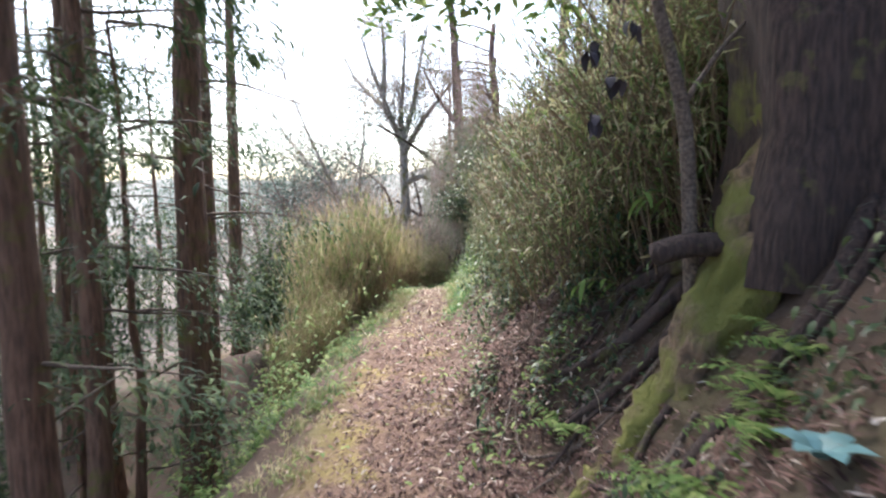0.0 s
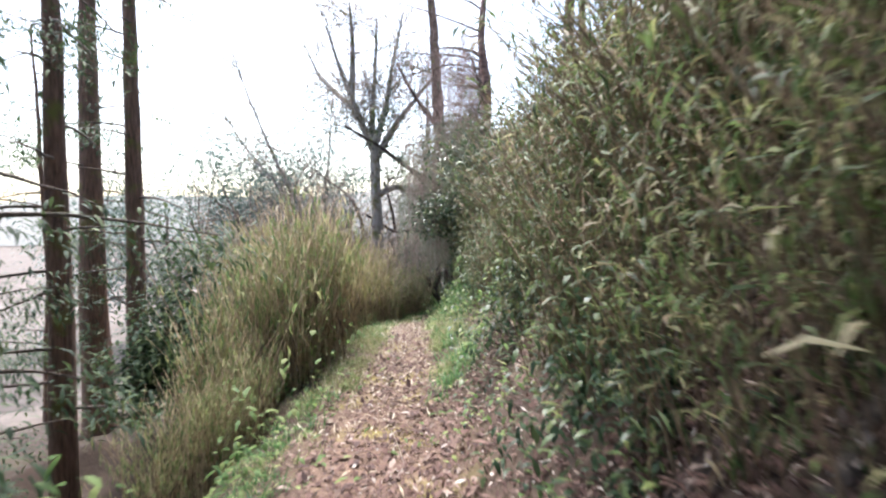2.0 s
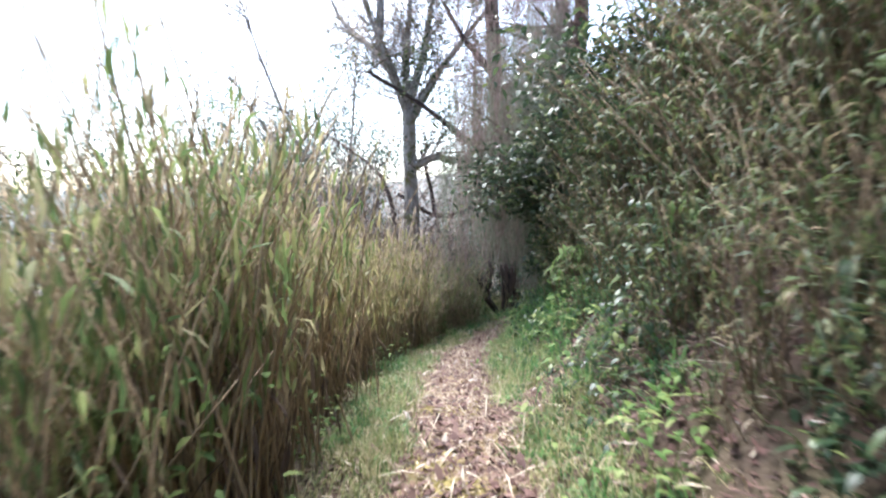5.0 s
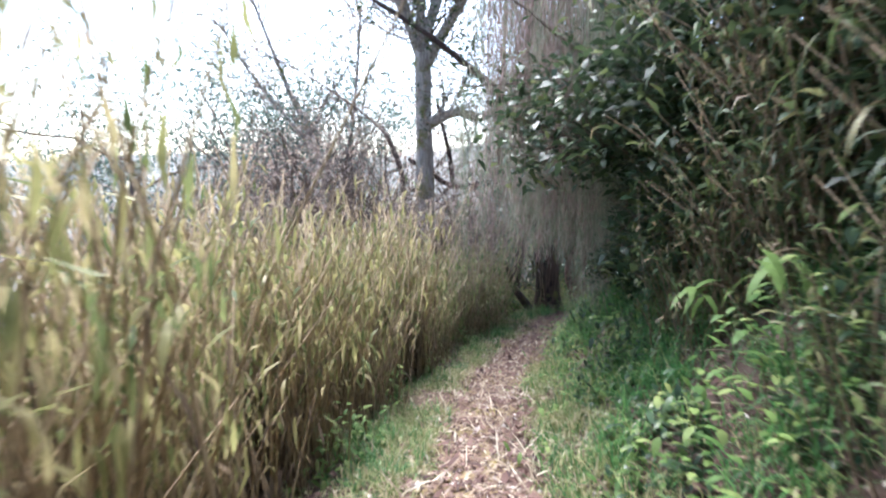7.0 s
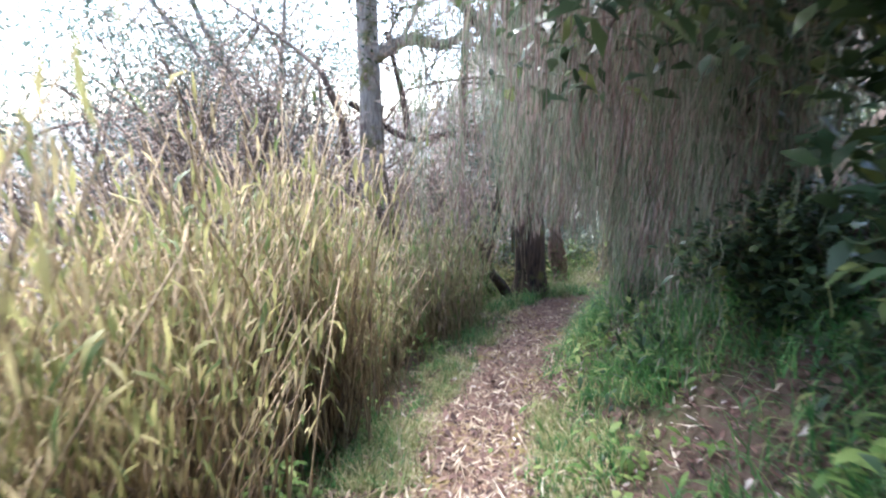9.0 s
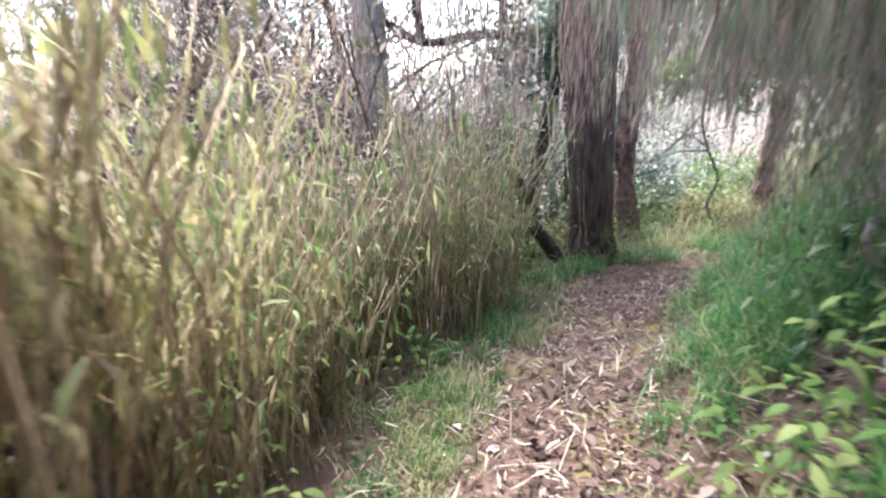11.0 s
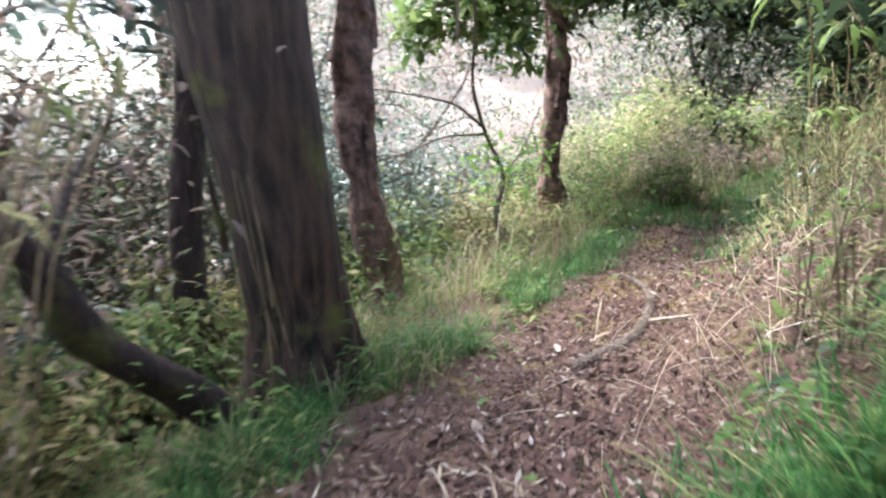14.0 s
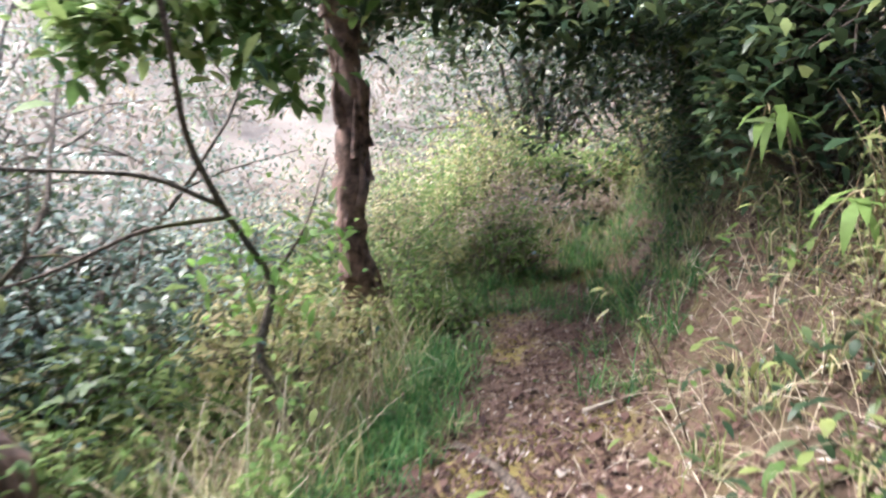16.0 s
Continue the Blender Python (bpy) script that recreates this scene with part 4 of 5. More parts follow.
# leafy boughs overhead
for n, (x, y, z, size, aim, mat) in enumerate(((3.5, 23.4, 0.55, 0.9, (-0.5, -0.6, 0.0), FRESH_LEAF), (4.4, 23.9, 0.75, 1.3, (-0.1, -0.6, 0.1), DARK_LEAF), (5.6, 23.6, 0.7, 1.4, (-0.3, -0.5, 0.05), DARK_LEAF), (5.2, 24.8, 0.6, 1.5, (0, -0.3, 0.1), DARK_LEAF), (0.2, 22.6, 0.9, 1.4, (0.1, -0.4, -0.2), BLUISH_LEAF), (5.0, 22.6, 1.0, 1.2, (-0.2, -0.5, 0.1), DARK_LEAF), (6.9, 24.2, 0.9, 1.7, (-0.3, -0.3, 0.1), DARK_LEAF))):
    bush("leafy_bough", x, y, size, 0.14, mat, "broad-leaved evergreen bough hanging overhead", 330 + n, 4, 20, 0.38, aim, 0.13, 2, z, "bough", "boughs at the bend")

# undergrowth beyond the bend
UNDER = ((2.5, 23.6, 0.9, 0), (3.6, 24.4, 1.0, 1), (6.6, 25.2, 1.3, 0), (7.6, 25.6, 1.4, 1), (5.2, 26.0, 1.5, 2), (3.2, 25.6, 1.3, 2), (1.6, 24.2, 1.0, 0),
         (1.1, 23.1, 0.9, 1), (0.7, 22.7, 0.8, 1), (1.9, 23.4, 0.8, 1), (8.2, 24.4, 1.2, 0), (9.2, 26.6, 1.7, 2), (7.0, 27.2, 1.9, 2), (4.4, 27.8, 1.8, 2), (7.4, 22.9, 1.0, 2), (2.0, 25.6, 1.2, 1), (0.2, 22.0, 0.9, 0), (-0.3, 21.2, 0.9, 1), (10.6, 25.0, 1.8, 2), (8.8, 22.8, 1.6, 2))
for n, (x, y, size, kind) in enumerate(UNDER):
    mat = (FRESH_LEAF, YELLOW_BAMBOO, DARK_LEAF)[kind]
    bush("undergrowth", x, y, size, 0.09, mat, ("fresh green undergrowth", "pale yellow-green weedy undergrowth", "dark evergreen undergrowth")[kind] + " beyond the bend", 350 + n, 6, 16, 0.35, (0, 0, 1), 0.12, 2, None, "bush", "undergrowth at the bend")

for n, (x, y, size) in enumerate(((5.4, 24.9, 1.1), (6.5, 25.5, 1.3), (4.6, 25.5, 1.2), (7.4, 24.9, 1.2), (3.6, 25.0, 1.0), (6.0, 26.6, 1.5), (8.0, 26.2, 1.5), (4.9, 26.9, 1.5), (3.0, 24.3, 0.9))):
    bush("pale_brush", x, y, size, 0.06, VERGE, "pale olive and straw-coloured brush past the bend", 730 + n, 8, 16, 0.3, (0, 0, 1), 0.14, 2, None, "brush", "pale brush past the bend")
g = np.random.default_rng(390)
for n in range(42):
    x, y = g.uniform(1.6, 9.5), g.uniform(22.8, 27.0)
    if abs(float(trail_at(x, y)[0])) < 0.8 and y < 23.6:
        continue
    bush("weed_bush", x, y, g.uniform(0.45, 0.95), 0.07, (YELLOW_BAMBOO, FRESH_LEAF, BRUSH_LEAF)[n % 3], ("pale yellow-green", "fresh green", "dry tan")[n % 3] + " weedy bush past the bend", 700 + n, 6, 8, 0.3, (0, 0, 1), 0.14, 2, None, "bush", "weeds past the bend")

# ---------------------------------------------------------------- grass, litter and small growth
def along(n, g, y0, y1):
    """Random places on the middle line between two y, and the way to the right of it."""
    p = TRAIL[(TRAIL[:, 1] > -9) & (TRAIL[:, 1] < 29)]
    y = g.uniform(y0, y1, n)
    x = np.interp(y, p[:, 1], p[:, 0])
    e = 0.2
    dx, dy = np.interp(y + e, p[:, 1], p[:, 0]) - x, np.full(n, e)
    ln = np.hypot(dx, dy)
    return x, y, dy / ln, -dx / ln


def grass():
    g = np.random.default_rng(400)
    # y from, y to, offset from the middle, spread, tufts, blade length
    green = ((7.4, 8.8, 0.62, 0.12, 22, 0.24), (8.8, 12.5, 0.68, 0.15, 40, 0.2), (12.2, 16.8, 1.0, 0.2, 210, 0.22), (10.5, 18.8, -0.65, 0.16, 200, 0.17), (9.0, 16.0, 0.52, 0.1, 110, 0.16), (17.0, 19.8, 0.95, 0.25, 480, 0.25),
             (18.0, 20.2, -0.75, 0.15, 40, 0.22), (20.4, 22.2, -0.68, 0.14, 150, 0.22), (21.8, 23.2, 0.55, 0.2, 60, 0.26), (22.4, 25.5, 0.0, 0.7, 320, 0.28), (22.8, 26.0, 0.9, 0.4, 200, 0.25), (12.0, 16.0, 1.5, 0.35, 260, 0.25), (11.0, 17.0, 1.2, 0.3, 320, 0.22), (19.5, 20.6, -1.0, 0.2, 60, 0.24), (4.5, 8.0, -0.95, 0.2, 30, 0.2), (22.0, 24.5, -1.2, 0.5, 90, 0.34))
    verge = ((9.0, 17.0, 0.38, 0.12, 420, 0.09), (9.0, 17.5, -0.38, 0.12, 420, 0.1), (8.0, 17.2, 0.5, 0.2, 620, 0.12), (8.0, 18.8, -0.5, 0.2, 640, 0.13), (20.2, 23.5, -1.4, 0.4, 160, 0.3), (17.0, 19.6, 0.75, 0.15, 60, 0.18), (2.0, 8.0, -0.75, 0.15, 70, 0.13), (19.5, 22.5, 1.5, 0.35, 220, 0.22), (18.2, 21.4, -1.25, 0.3, 220, 0.26))
    for name, beds, mat, label in (("grass", green, GRASS, "lush green grass along the trail edges"), ("verge_grass", verge, VERGE, "short yellowing grass along the trail edges")):
        geo = Geo()
        for y0, y1, d0, sd, tufts, ln in beds:
            x, y, nx, ny = along(tufts, g, y0, y1)
            d = d0 + g.normal(0, sd, tufts)
            d = np.where((np.abs(d) < 0.36) & (y < 21.5), np.sign(d0) * g.uniform(0.38, 0.75, tufts), d)
            x, y = x + nx * d, y + ny * d
            patch = np.sin(x * 4.1 + 2 * np.sin(y * 2.7)) + np.sin(y * 3.3 + x) + g.normal(0, 0.5, tufts)
            grown = patch > (-1.1 if name == "grass" else -0.5)
            x, y = x[grown], y[grown]
            n = len(x)
            m = 34
            z = height(x, y)
            grow = np.repeat(g.uniform(0.45, 1.25, n), m)
            n *= m
            at = np.stack([np.repeat(x, m) + g.normal(0, 0.055, n), np.repeat(y, m) + g.normal(0, 0.055, n), np.repeat(z, m) - 0.01], -1)
            leaves(geo, at, g.uniform(0, 6.28, n), g.uniform(0.5, 1.5, n), ln * grow * g.uniform(0.5, 1.25, n), g.uniform(0.004, 0.009, n), g.uniform(0.6, 2.0, n), 0, 3 if name == "grass" else 2, (1.0, 0.9, 0.6))
        solid(name, geo, [mat], label, "grass", kind="stuff")


grass()


def litter():
    g = np.random.default_rng(33)
    for name, mat, n, y0, y1, d0, sd, l0, l1, ratio, label in (
            ("leaf_litter", LITTER, 42000, -1.5, 23, 0.1, 0.46, 0.016, 0.055, 0.4, "dry brown and pale dead leaves"),
            ("bank_litter", LITTER, 30000, 3.6, 20, 1.1, 0.5, 0.02, 0.065, 0.32, "reddish brown dead leaves on the bank"),
            ("start_bank_litter", LITTER, 14000, 0.6, 5.0, 0.95, 0.4, 0.02, 0.07, 0.3, "dead leaves among the roots"),
            ("bend_litter", LITTER, 26000, 19.0, 22.8, 0.15, 0.5, 0.014, 0.045, 0.4, "dark reddish brown dead leaves at the bend"),
            ("bend_bank_litter", LITTER, 20000, 18.5, 24.5, 1.2, 0.45, 0.016, 0.05, 0.25, "brown dead leaves and bark on the bank"),
            ("straw_litter", STRAW, 4800, 7.0, 20, 0.0, 0.5, 0.04, 0.12, 0.14, "pale dry bamboo leaves and straws"),
            ("broad_litter", LITTER, 2600, 4.0, 23, 0.1, 0.5, 0.05, 0.11, 0.45, "broad curled brown dead leaves"),
            ("long_straws", STRAW, 1100, 9.0, 20, 0.05, 0.45, 0.1, 0.3, 0.035, "long pale dry bamboo leaves and stalks")):
        x, y, nx, ny = along(n, g, y0, y1)
        d = d0 + g.normal(0, sd, n)
        x, y = x + nx * d, y + ny * d
        geo = leaves(Geo(), np.stack([x, y, height(x, y) + g.uniform(0.002, 0.03, n)], -1), g.uniform(0, 6.28, n), g.normal(0.05, 0.35, n), (ln := g.uniform(l0, l1, n)), ln * ratio, g.normal(0.2, 0.6, n), 0, 2, (0.5, 1.0))
        solid(name, geo, [mat], label, "leaf litter", kind="stuff")


litter()


def low_plants():
    g = np.random.default_rng(410)
    geo = Geo()
    for y0, y1, d0, sd, n, ln, rise in ((4.5, 9.5, -1.5, 0.5, 5200, 0.075, 0.5), (7.5, 17, 0.85, 0.25, 3600, 0.07, 0.35), (1.5, 7.5, 0.9, 0.35, 1300, 0.06, 0.2), (10, 19, -0.95, 0.12, 1500, 0.07, 0.25), (20.0, 21.4, -0.85, 0.25, 1700, 0.06, 0.35), (18.6, 21.5, -1.5, 0.35, 2200, 0.06, 0.5), (21.0, 23.5, -1.5, 0.5, 2400, 0.06, 0.5), (19, 24, 1.0, 0.3, 1500, 0.07, 0.3), (0.5, 5.0, -1.5, 0.5, 1200, 0.06, 0.25)):
        x, y, nx, ny = along(n, g, y0, y1)
        d = d0 + g.normal(0, sd, n)
        x, y = x + nx * d, y + ny * d
        clump = np.clip(np.sin(x * 5 + 2 * np.sin(y * 3)) + np.sin(y * 4.3), 0, 2)
        z = height(x, y) + g.uniform(0, 1, n) * rise * clump
        k = clump > 0.15
        leaves(geo, np.stack([x, y, z], -1)[k], g.uniform(0, 6.28, k.sum()), g.uniform(-0.6, 0.6, k.sum()), ln * g.uniform(0.6, 1.4, k.sum()), ln * g.uniform(0.3, 0.55, k.sum()), 0.6, 0, 3)
    solid("low_plants", geo, [FRESH_LEAF], "low green leafy weeds beside the trail", "weeds", kind="stuff")


low_plants()


def dead_stalks():
    g = np.random.default_rng(420)
    geo = Geo()
    for y0, y1, d0, sd, n in ((3, 14, 1.3, 0.5, 420), (8, 20, -1.1, 0.2, 260), (20.0, 24.5, 1.25, 0.45, 5500), (14, 19, 1.2, 0.3, 100)):
        x, y, nx, ny = along(n, g, y0, y1)
        d = d0 + g.normal(0, sd, n)
        x, y = x + nx * d, y + ny * d
        leaves(geo, np.stack([x, y, height(x, y)], -1), g.uniform(0, 6.28, n), g.uniform(-0.1, 1.3, n), g.uniform(0.12, 0.45, n), g.uniform(0.002, 0.005, n), g.uniform(0.2, 1.6, n), 0, 3, (1, 0.9, 0.8))
    solid("dead_stalks", geo, [STRAW], "thin pale dead stalks and straws", "dead stalks", kind="stuff")


dead_stalks()

def tall_grass():
    g = np.random.default_rng(425)
    for name, mat, n, label in (("tall_dry_grass", STRAW, 9000, "tall pale dry grass past the bend"), ("tall_green_grass", FRESH_BAMBOO, 9000, "tall yellow-green grass past the bend")):
        x, y = g.uniform(0.6, 9.5, n), g.uniform(21.6, 26.5, n)
        off = trail_at(x, y)[0]
        k = ((off < -0.8) | (y > 23.4)) & (np.sin(x * 3.1 + 2 * np.sin(y * 2.2)) + g.normal(0, 0.7, n) > -0.6) & (off > -4)
        x, y, n = x[k], y[k], int(k.sum())
        geo = leaves(Geo(), np.stack([x, y, height(x, y) - 0.01], -1), g.uniform(0, 6.28, n), g.uniform(0.8, 1.5, n), g.uniform(0.25, 0.8, n), g.uniform(0.004, 0.01, n), g.uniform(0.4, 1.6, n), 0, 3, (1.0, 0.9, 0.6))
        solid(name, geo, [mat], label, "grass", kind="stuff")


tall_grass()


def bank_weeds():
    g = np.random.default_rng(430)
    geo = Geo()
    for y0, y1, d0, sd, n, ln, rise in ((3.4, 14.0, 1.35, 0.4, 19000, 0.06, 0.4), (4.0, 14.0, 1.0, 0.22, 6000, 0.07, 0.45), (13.5, 17.5, 1.15, 0.2, 3500, 0.07, 0.4), (1.2, 4.5, 1.25, 0.4, 3800, 0.06, 0.22), (19.5, 24.0, 1.15, 0.35, 4500, 0.06, 0.3)):
        x, y, nx, ny = along(n, g, y0, y1)
        d = d0 + g.normal(0, sd, n)
        x, y = x + nx * d, y + ny * d
        clump = np.clip(np.sin(x * 6 + 2 * np.sin(y * 2.3)) + np.sin(y * 3.7 + 1), 0, 2)
        z = height(x, y) + g.uniform(0, 1, n) * rise * clump
        k = (clump > 0.1) & (trail_at(x, y)[0] > 0.55)
        leaves(geo, np.stack([x, y, z], -1)[k], g.uniform(0, 6.28, k.sum()), g.uniform(-0.9, 0.5, k.sum()), ln * g.uniform(0.6, 1.5, k.sum()), ln * g.uniform(0.25, 0.5, k.sum()), 0.7, 0, 3)
    solid("bank_weeds", geo, [DARK_LEAF], "dark green weeds low on the bank", "weeds", kind="stuff")


bank_weeds()

# a surface root that crosses the trail at the bend, and sticks
def ground_line(points, lift):
    return [(x, y, float(height(x, y)) + lift) for x, y in points]


root = ground_line(((3.55, 21.9), (3.52, 21.6), (3.38, 21.25), (3.1, 20.95), (2.75, 20.68), (2.3, 20.55)), 0.015)
solid("surface_root", limb_through(Geo(), root, 0.018, 0.04, 9, 0.15, 71), [TWIG], "pale curved root lying across the trail", "root")
STICK = bark_material("bleached_stick", (0.26, 0.2, 0.15), (0.5, 0.43, 0.35), grain=(10, 10, 10), strength=0.3)
for n, pts in enumerate((((4.1, 21.58), (4.25, 21.5)), ((2.95, 20.85), (3.1, 20.62)), ((1.5, 19.0), (1.7, 19.05)))):
    solid("stick", limb_through(Geo(), ground_line(pts, 0.03), 0.014, 0.008, 7, 0.15, 80 + n), [STICK], "bleached broken stick lying on litter", "stick", "sticks on the trail")

g = np.random.default_rng(590)
for k in range(14):
    y0, x0 = g.uniform(1.9, 5.2), g.uniform(1.0, 1.5)
    line = [(x0 - t * g.uniform(0.5, 0.9) + g.normal(0, 0.03), y0 + t * g.normal(0.1, 0.25)) for t in np.linspace(0, 1, 6)]
    solid("bank_root", limb_through(Geo(), ground_line(line, 0.012), g.uniform(0.012, 0.03), 0.006, 7, 0.2, 900 + k), [OLD_BARK if k % 2 else TWIG], "thin bare root exposed on the bank", "root", "roots on the bank")

g = np.random.default_rng(595)
for k in range(26):
    a = g.random()
    y0 = 2.9 + 1.6 * a if k < 12 else 19.6 + 2.6 * a
    x0, _, nx, ny = (v[0] for v in along(1, g, y0, y0 + 0.01))
    line, d0, d1 = [], g.uniform(1.7, 2.3), g.uniform(0.8, 1.2)
    for t in np.linspace(0, 1, 6):
        d = d0 + (d1 - d0) * t
        line.append((x0 + nx * d + g.normal(0, 0.05), y0 + ny * d + g.normal(0, 0.05)))
    pts = np.array(ground_line(line, 0.02))
    pts[1:4, 2] += np.array([0.03, 0.06, 0.04]) * g.uniform(0.2, 1.5)
    solid("bank_root", limb_through(Geo(), pts, g.uniform(0.012, 0.03), 0.005, 7, 0.2, 940 + k), [OLD_BARK if k % 3 else TWIG], "dark bare root hanging down the bank", "root", "roots hanging down the bank")

# hanging sprig of large bamboo leaves beside the trail
def sprig(x, y, z, seed, n=9, size=0.2):
    g = np.random.default_rng(seed)
    ob = thing("bamboo_sprig", (x, y, z), "bamboo sprig with large hanging green leaves", "bamboo sprig", "sprigs on the bank")
    stem_ = np.array([(0.6, 0.3, -0.35), (0.35, 0.15, -0.05), (0.1, 0.03, 0.08), (-0.05, -0.03, 0.04)])
    part("culm", limb_through(Geo(), stem_, 0.005, 0.002, 5, 0.05, seed), [CULM], ob)
    for k in range(n):
        at = np.array([[-0.05 + 0.28 * k / n, -0.03 + 0.1 * k / n, 0.05]]) + g.normal(0, 0.02, (1, 3))
        part("leaf", leaves(Geo(), at, g.uniform(1.8, 5.0), g.uniform(-0.6, 0.2), size * g.uniform(0.8, 1.2), size * 0.17, 1.2, 0, 3), [FRESH_LEAF], ob)


for n, (x, y, z) in enumerate(((0.62, 12.0, 0.45), (0.68, 12.7, 0.2), (0.75, 8.2, 0.7), (0.72, 6.2, 0.75), (0.8, 10.2, 0.8), (4.1, 20.85, -0.45), (3.75, 20.5, -0.7), (0.95, 3.5, 0.75), (1.15, 3.9, 1.15), (0.9, 4.3, 0.95), (1.2, 3.2, 1.3), (0.8, 4.9, 0.8), (3.3, 20.2, -0.35), (2.6, 19.9, -0.3))):
    sprig(x, y, z, 600 + n)


def fern(x, y, seed, fronds=7, size=0.4):
    g = np.random.default_rng(seed)
    z = float(height(x, y))
    ob = thing("fern", (x, y, z), "small green fern on the bank", "fern", "ferns on the bank")
    for k in range(fronds):
        az = k * 6.28 / fronds + g.normal(0, 0.3)
        line = crooked((0, 0, 0), (math.cos(az), math.sin(az), 0.9), size * g.uniform(0.8, 1.2), 9, 0.03, g, -0.12)
        geo = tube(Geo(), line, np.linspace(0.003, 0.001, len(line)), 4)
        at = np.repeat(line[2:], 4, 0)
        side = np.tile([1.35, -1.35, 1.2, -1.2], len(line) - 2)
        ln = np.repeat(np.linspace(0.1, 0.03, len(line) - 2), 4) * size / 0.4
        leaves(geo, at + g.normal(0, 0.006, at.shape), az + side, -0.1, ln, ln * 0.28, 0.4, 0, 2, (0.8, 1.0))
        part("frond", geo, [FRESH_LEAF], ob)


for n, (x, y) in enumerate(((1.12, 1.75), (0.85, 1.55), (0.95, 2.2), (0.75, 3.2), (1.26, 1.95), (1.45, 2.1))):
    fern(x, y, 620 + n, 7, 0.34)
BLUE_LEAF = leaf_material("waxy_leaf", [(0.0, (0.09, 0.18, 0.18)), (1.0, (0.15, 0.27, 0.28))], 0.15, 0.4)
z0 = float(height(0.95, 1.3))
plant = thing("broadleaf_weed", (0.95, 1.3, z0), "weed with broad pale blue-green leaves", "weed")
for k in range(6):
    g = np.random.default_rng(640 + k)
    part("leaf", leaves(Geo(), [(0, 0, 0.05)], k * 1.05 + 0.3, 0.7, g.uniform(0.1, 0.15), 0.07, 1.0, 0, 3, (0.4, 1.0, 0.85)), [BLUE_LEAF], plant)

# background cedars down the slope
for n, (x, y, r) in enumerate(((-7.6, 5.2, 0.16), (-8.4, 8.0, 0.17), (-7.0, 2.6, 0.15), (-6.0, 3.6, 0.14), (-9.5, 6.0, 0.18), (-5.6, 1.6, 0.15))):
    cedar(x, y, r, 10.5, 660 + n, (0, 0), first=1.2, bare=0.0)

# boughs of the old tree, over the start; those out of view add shade
for k, line in enumerate(([(1.7, 2.7, 4.0), (1.2, 3.4, 3.9), (0.6, 4.2, 3.5), (0.1, 4.9, 3.2)], [(1.8, 2.6, 4.6), (0.8, 2.6, 5.0), (-0.4, 2.7, 5.3), (-1.6, 2.8, 5.3)], [(1.8, 2.4, 4.8), (1.2, 1.2, 5.4), (0.5, 0.0, 5.8), (-0.3, -1.4, 6.0)], [(1.9, 2.8, 4.9), (2.2, 4.0, 5.6), (2.4, 5.4, 6.0)], [(1.8, 2.5, 5.2), (0.6, 3.6, 5.9), (-0.8, 4.6, 6.3)])):
    p = np.array(line) - (ox, oy, oz)
    limb = part("limb", limb_through(Geo(), p, 0.09, 0.025, 9, 0.12, 500 + k), [OLD_BARK], old_tree)
    g = np.random.default_rng(510 + k)
    tips, geo = [], Geo()
    for q in range(9):
        branchwork(geo, p[1 + q % (len(p) - 1)], g.normal(0, 0.6, 3), 1.0 if k else 0.6, 0.016, 2, g, tips)
    part("twigwork", geo, [TWIG], limb, kind="stuff")
    part("foliage", clusters(Geo(), tips, 16, 0.16, 0.11, 0.42, g), [FRESH_LEAF if k == 0 else DARK_LEAF], limb, kind="stuff")

# withered leaves that hang on a twig
WITHERED = leaf_material("withered_leaf", [(0.0, (0.02, 0.018, 0.025)), (1.0, (0.06, 0.05, 0.06))], 0.05, 0.6)
hanger = thing("withered_twig", (1.0, 2.95, 2.9), "thin twig with hanging withered dark leaves", "twig")
part("twig", limb_through(Geo(), np.array([(0, 0, 0), (-0.1, -0.25, -0.5), (-0.2, -0.35, -0.85), (-0.28, -0.38, -1.15)]), 0.006, 0.002, 5, 0.1, 5), [TWIG], hanger)
g = np.random.default_rng(530)
for k, (x, y, z) in enumerate(((-0.22, -0.3, -0.55), (-0.1, -0.3, -0.72), (-0.3, -0.33, -0.86), (-0.18, -0.35, -0.98), (-0.28, -0.35, -1.18))):
    part("withered_leaf", leaves(Geo(), np.array([(x, y, z)] * 7) + g.normal(0, 0.015, (7, 3)), g.uniform(0, 6.28, 7), g.uniform(-1.5, -0.4, 7), g.uniform(0.07, 0.11, 7), 0.05, 1.2, 0, 3), [WITHERED], hanger)

# cedars added out of view round the start, above and behind, to shade it
for n, (x, y, r) in enumerate(((4.2, 0.2, 0.2), (3.4, -3.0, 0.2), (-2.4, -1.8, 0.17), (-3.6, 1.0, 0.18), (4.9, 5.2, 0.18), (-1.9, -5.0, 0.2), (1.8, -5.5, 0.2), (-5.0, -1.5, 0.18), (-6.8, 0.4, 0.17), (-4.4, -4.6, 0.18), (-8.6, 2.0, 0.18), (5.6, 2.6, 0.2), (5.4, -2.2, 0.2), (-1.9, 1.6, 0.15))):
    cedar(x, y, r, 11, 140 + n, (0, 0), first=3.2, bare=0.0)

# cedars added up the slope behind the bamboo, so their crowns shade the bank
for n, (x, y, r) in enumerate(((3.5, 7.4, 0.18), (3.3, 4.4, 0.2), (3.7, 9.6, 0.18), (2.7, 6.0, 0.16), (2.9, 8.6, 0.15), (4.6, 8.4, 0.18), (4.8, 11.4, 0.18), (5.0, 6.6, 0.18))):
    cedar(x, y, r, 9, 760 + n, (0, 0), first=2.4, bare=0.0)


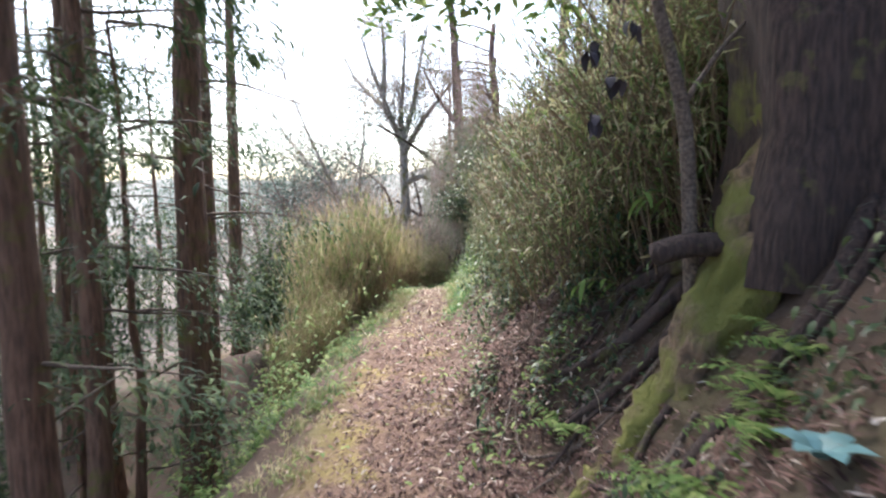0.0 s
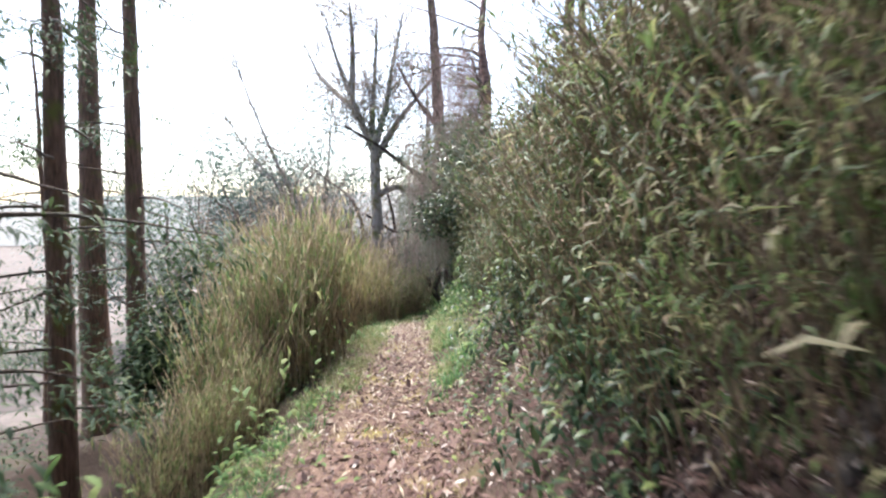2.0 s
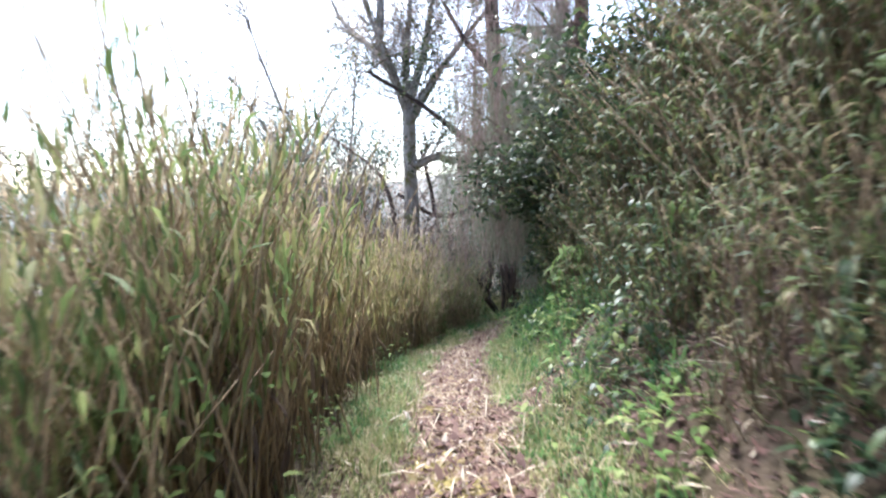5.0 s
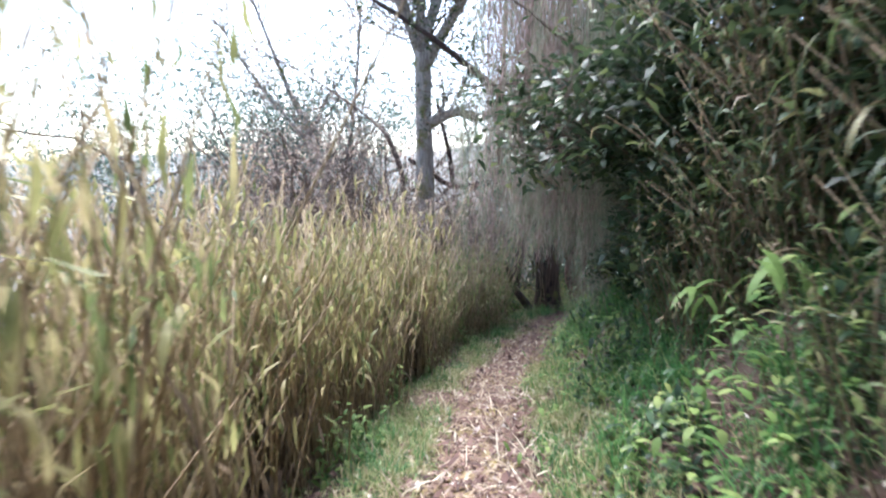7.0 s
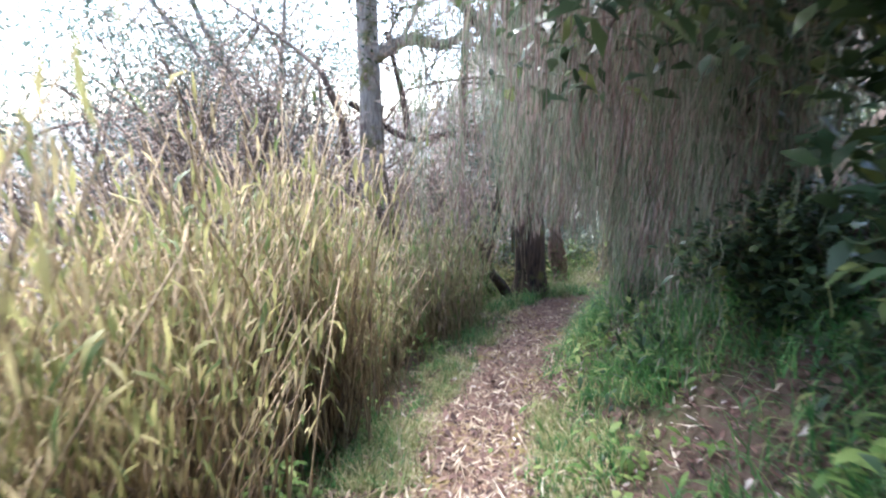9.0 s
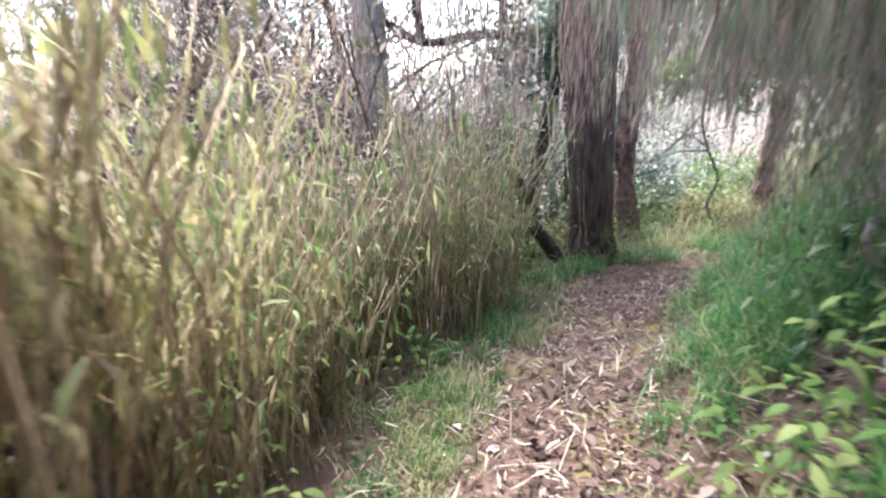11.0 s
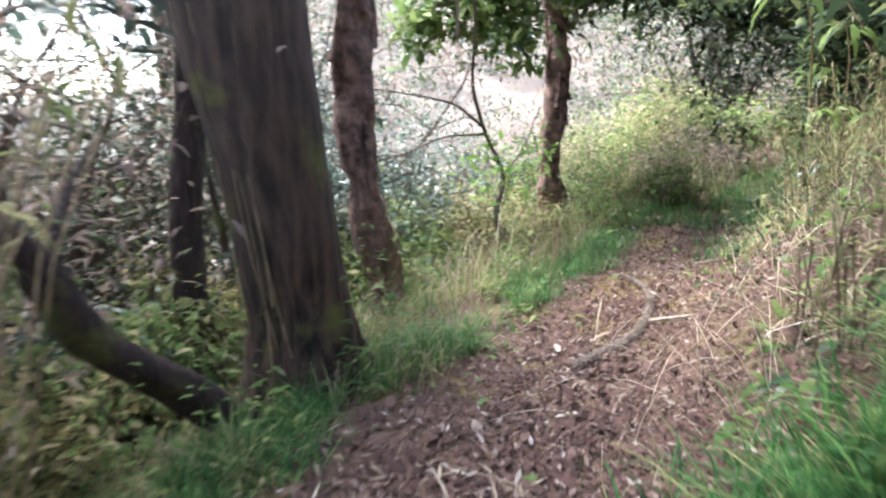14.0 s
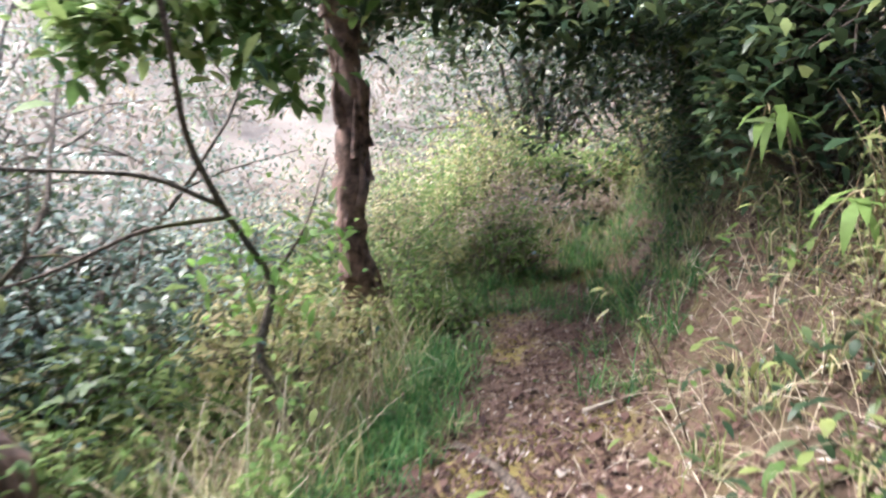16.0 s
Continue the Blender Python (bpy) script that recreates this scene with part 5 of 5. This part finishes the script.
def fallen_leaves():
    g = np.random.default_rng(780)
    first = []
    n = 150
    x, y, nx, ny = along(n, g, 2.5, 21.5)
    d = g.normal(0.1, 0.33, n)
    x, y = x + nx * d, y + ny * d
    for k in range(n):
        m = pose(x[k], y[k], float(height(x[k], y[k])) + 0.022, g.normal(0, 14), g.normal(0, 14), g.uniform(0, 360))
        if k < 6:
            ln = (0.11, 0.13, 0.09, 0.07, 0.1, 0.08)[k]
            geo = leaves(Geo(), [(0, 0, 0)], 0.0, 0.25, ln, ln * (0.16, 0.13, 0.2, 0.5, 0.18, 0.42)[k], 0.6, 0, 3)
            ob = solid("fallen_leaf", geo, [STRAW if k < 3 else LITTER], ("pale dry bamboo leaf" if k < 3 else "curled brown dead leaf") + " lying on the trail", "leaf", "fallen leaves on the trail")
            ob.matrix_basis = m
            first.append(ob)
        else:
            copy_thing(first[k % 6], m)


fallen_leaves()

# dark shrubs that crown the bank at the bend
for n, (x, y, size) in enumerate(((5.2, 20.9, 1.3), (6.2, 21.6, 1.3), (4.9, 20.0, 1.4), (7.4, 22.0, 1.5), (3.9, 19.2, 1.3), (2.9, 18.2, 1.1))):
    bush("bank_shrub", x, y, size, 0.08, DARK_LEAF, "dark evergreen shrub overhanging the bank", 560 + n, 7, 12, 0.4, (-0.35, 0.35, 0.7), 0.14, 3, None, "bush", "shrubs on the bank at the bend")


def hill_brush():
    """Brush on the slope across the hollow: far off, so one mass."""
    g = np.random.default_rng(570)
    n = 900
    x, y = g.uniform(-6, 40, n), g.uniform(25.5, 62, n)
    k = trail_at(x, y)[0] < -2
    x, y = x[k], y[k]
    size = g.uniform(0.5, 1.5, len(x)) * np.interp(y, [26, 40], [0.8, 1.6])
    twigs, dry, green = Geo(), Geo(), Geo()
    for q in range(len(x)):
        m = 62
        z = float(height(x[q], y[q]))
        th, el = g.uniform(0, 6.28, m), g.uniform(0.1, 1.5, m)
        rr = size[q] * g.uniform(0.3, 1.0, m)
        at = np.stack([x[q] + rr * np.cos(th) * np.cos(el), y[q] + rr * np.sin(th) * np.cos(el), z + rr * np.sin(el) * 1.2], -1)
        leaves(dry if g.random() < 0.6 else green, at, g.uniform(0, 6.28, m), g.uniform(-0.8, 1.2, m), 0.17 * size[q] * g.uniform(0.6, 1.3, m), 0.05 * size[q], 0.5, 0, 2, (0.5, 1.0))
    ob = thing("hillside_brush", (0, 0, 0), "pale dry brush on the slope across the hollow", "brush", kind="stuff")
    part("dry_foliage", dry, [HILL_LEAF], ob, kind="stuff")
    part("green_foliage", green, [CEDAR_LEAF], ob, kind="stuff")


hill_brush()

# ---------------------------------------------------------------- the distance
def misty_hills():
    # the haze is put into the hills as a pale glow of their own
    m, nt, bsdf = material("haze_glow", 1.0)
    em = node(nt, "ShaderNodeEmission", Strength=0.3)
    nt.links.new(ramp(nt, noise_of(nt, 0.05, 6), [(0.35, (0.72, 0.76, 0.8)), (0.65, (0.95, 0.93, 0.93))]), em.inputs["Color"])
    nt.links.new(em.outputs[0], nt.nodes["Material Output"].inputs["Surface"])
    a = np.linspace(-1.7, 1.7, 80)
    top = 4 + 3.5 * np.sin(a * 3.1 + 1) + 1.6 * np.sin(a * 9) + np.interp(a, [-1.7, 0.2, 0.8, 1.7], [0, 2, 14, 20])
    lo = np.stack([120 * np.sin(a), 120 * np.cos(a), np.full(80, -14.0)], -1)
    hi = np.stack([126 * np.sin(a), 126 * np.cos(a), top], -1)
    i = np.arange(79)
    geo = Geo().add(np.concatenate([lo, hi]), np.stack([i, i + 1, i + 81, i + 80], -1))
    solid("backdrop", geo, [m], "far hills, haze put on as a pale glow", "hills", kind="structure")


misty_hills()
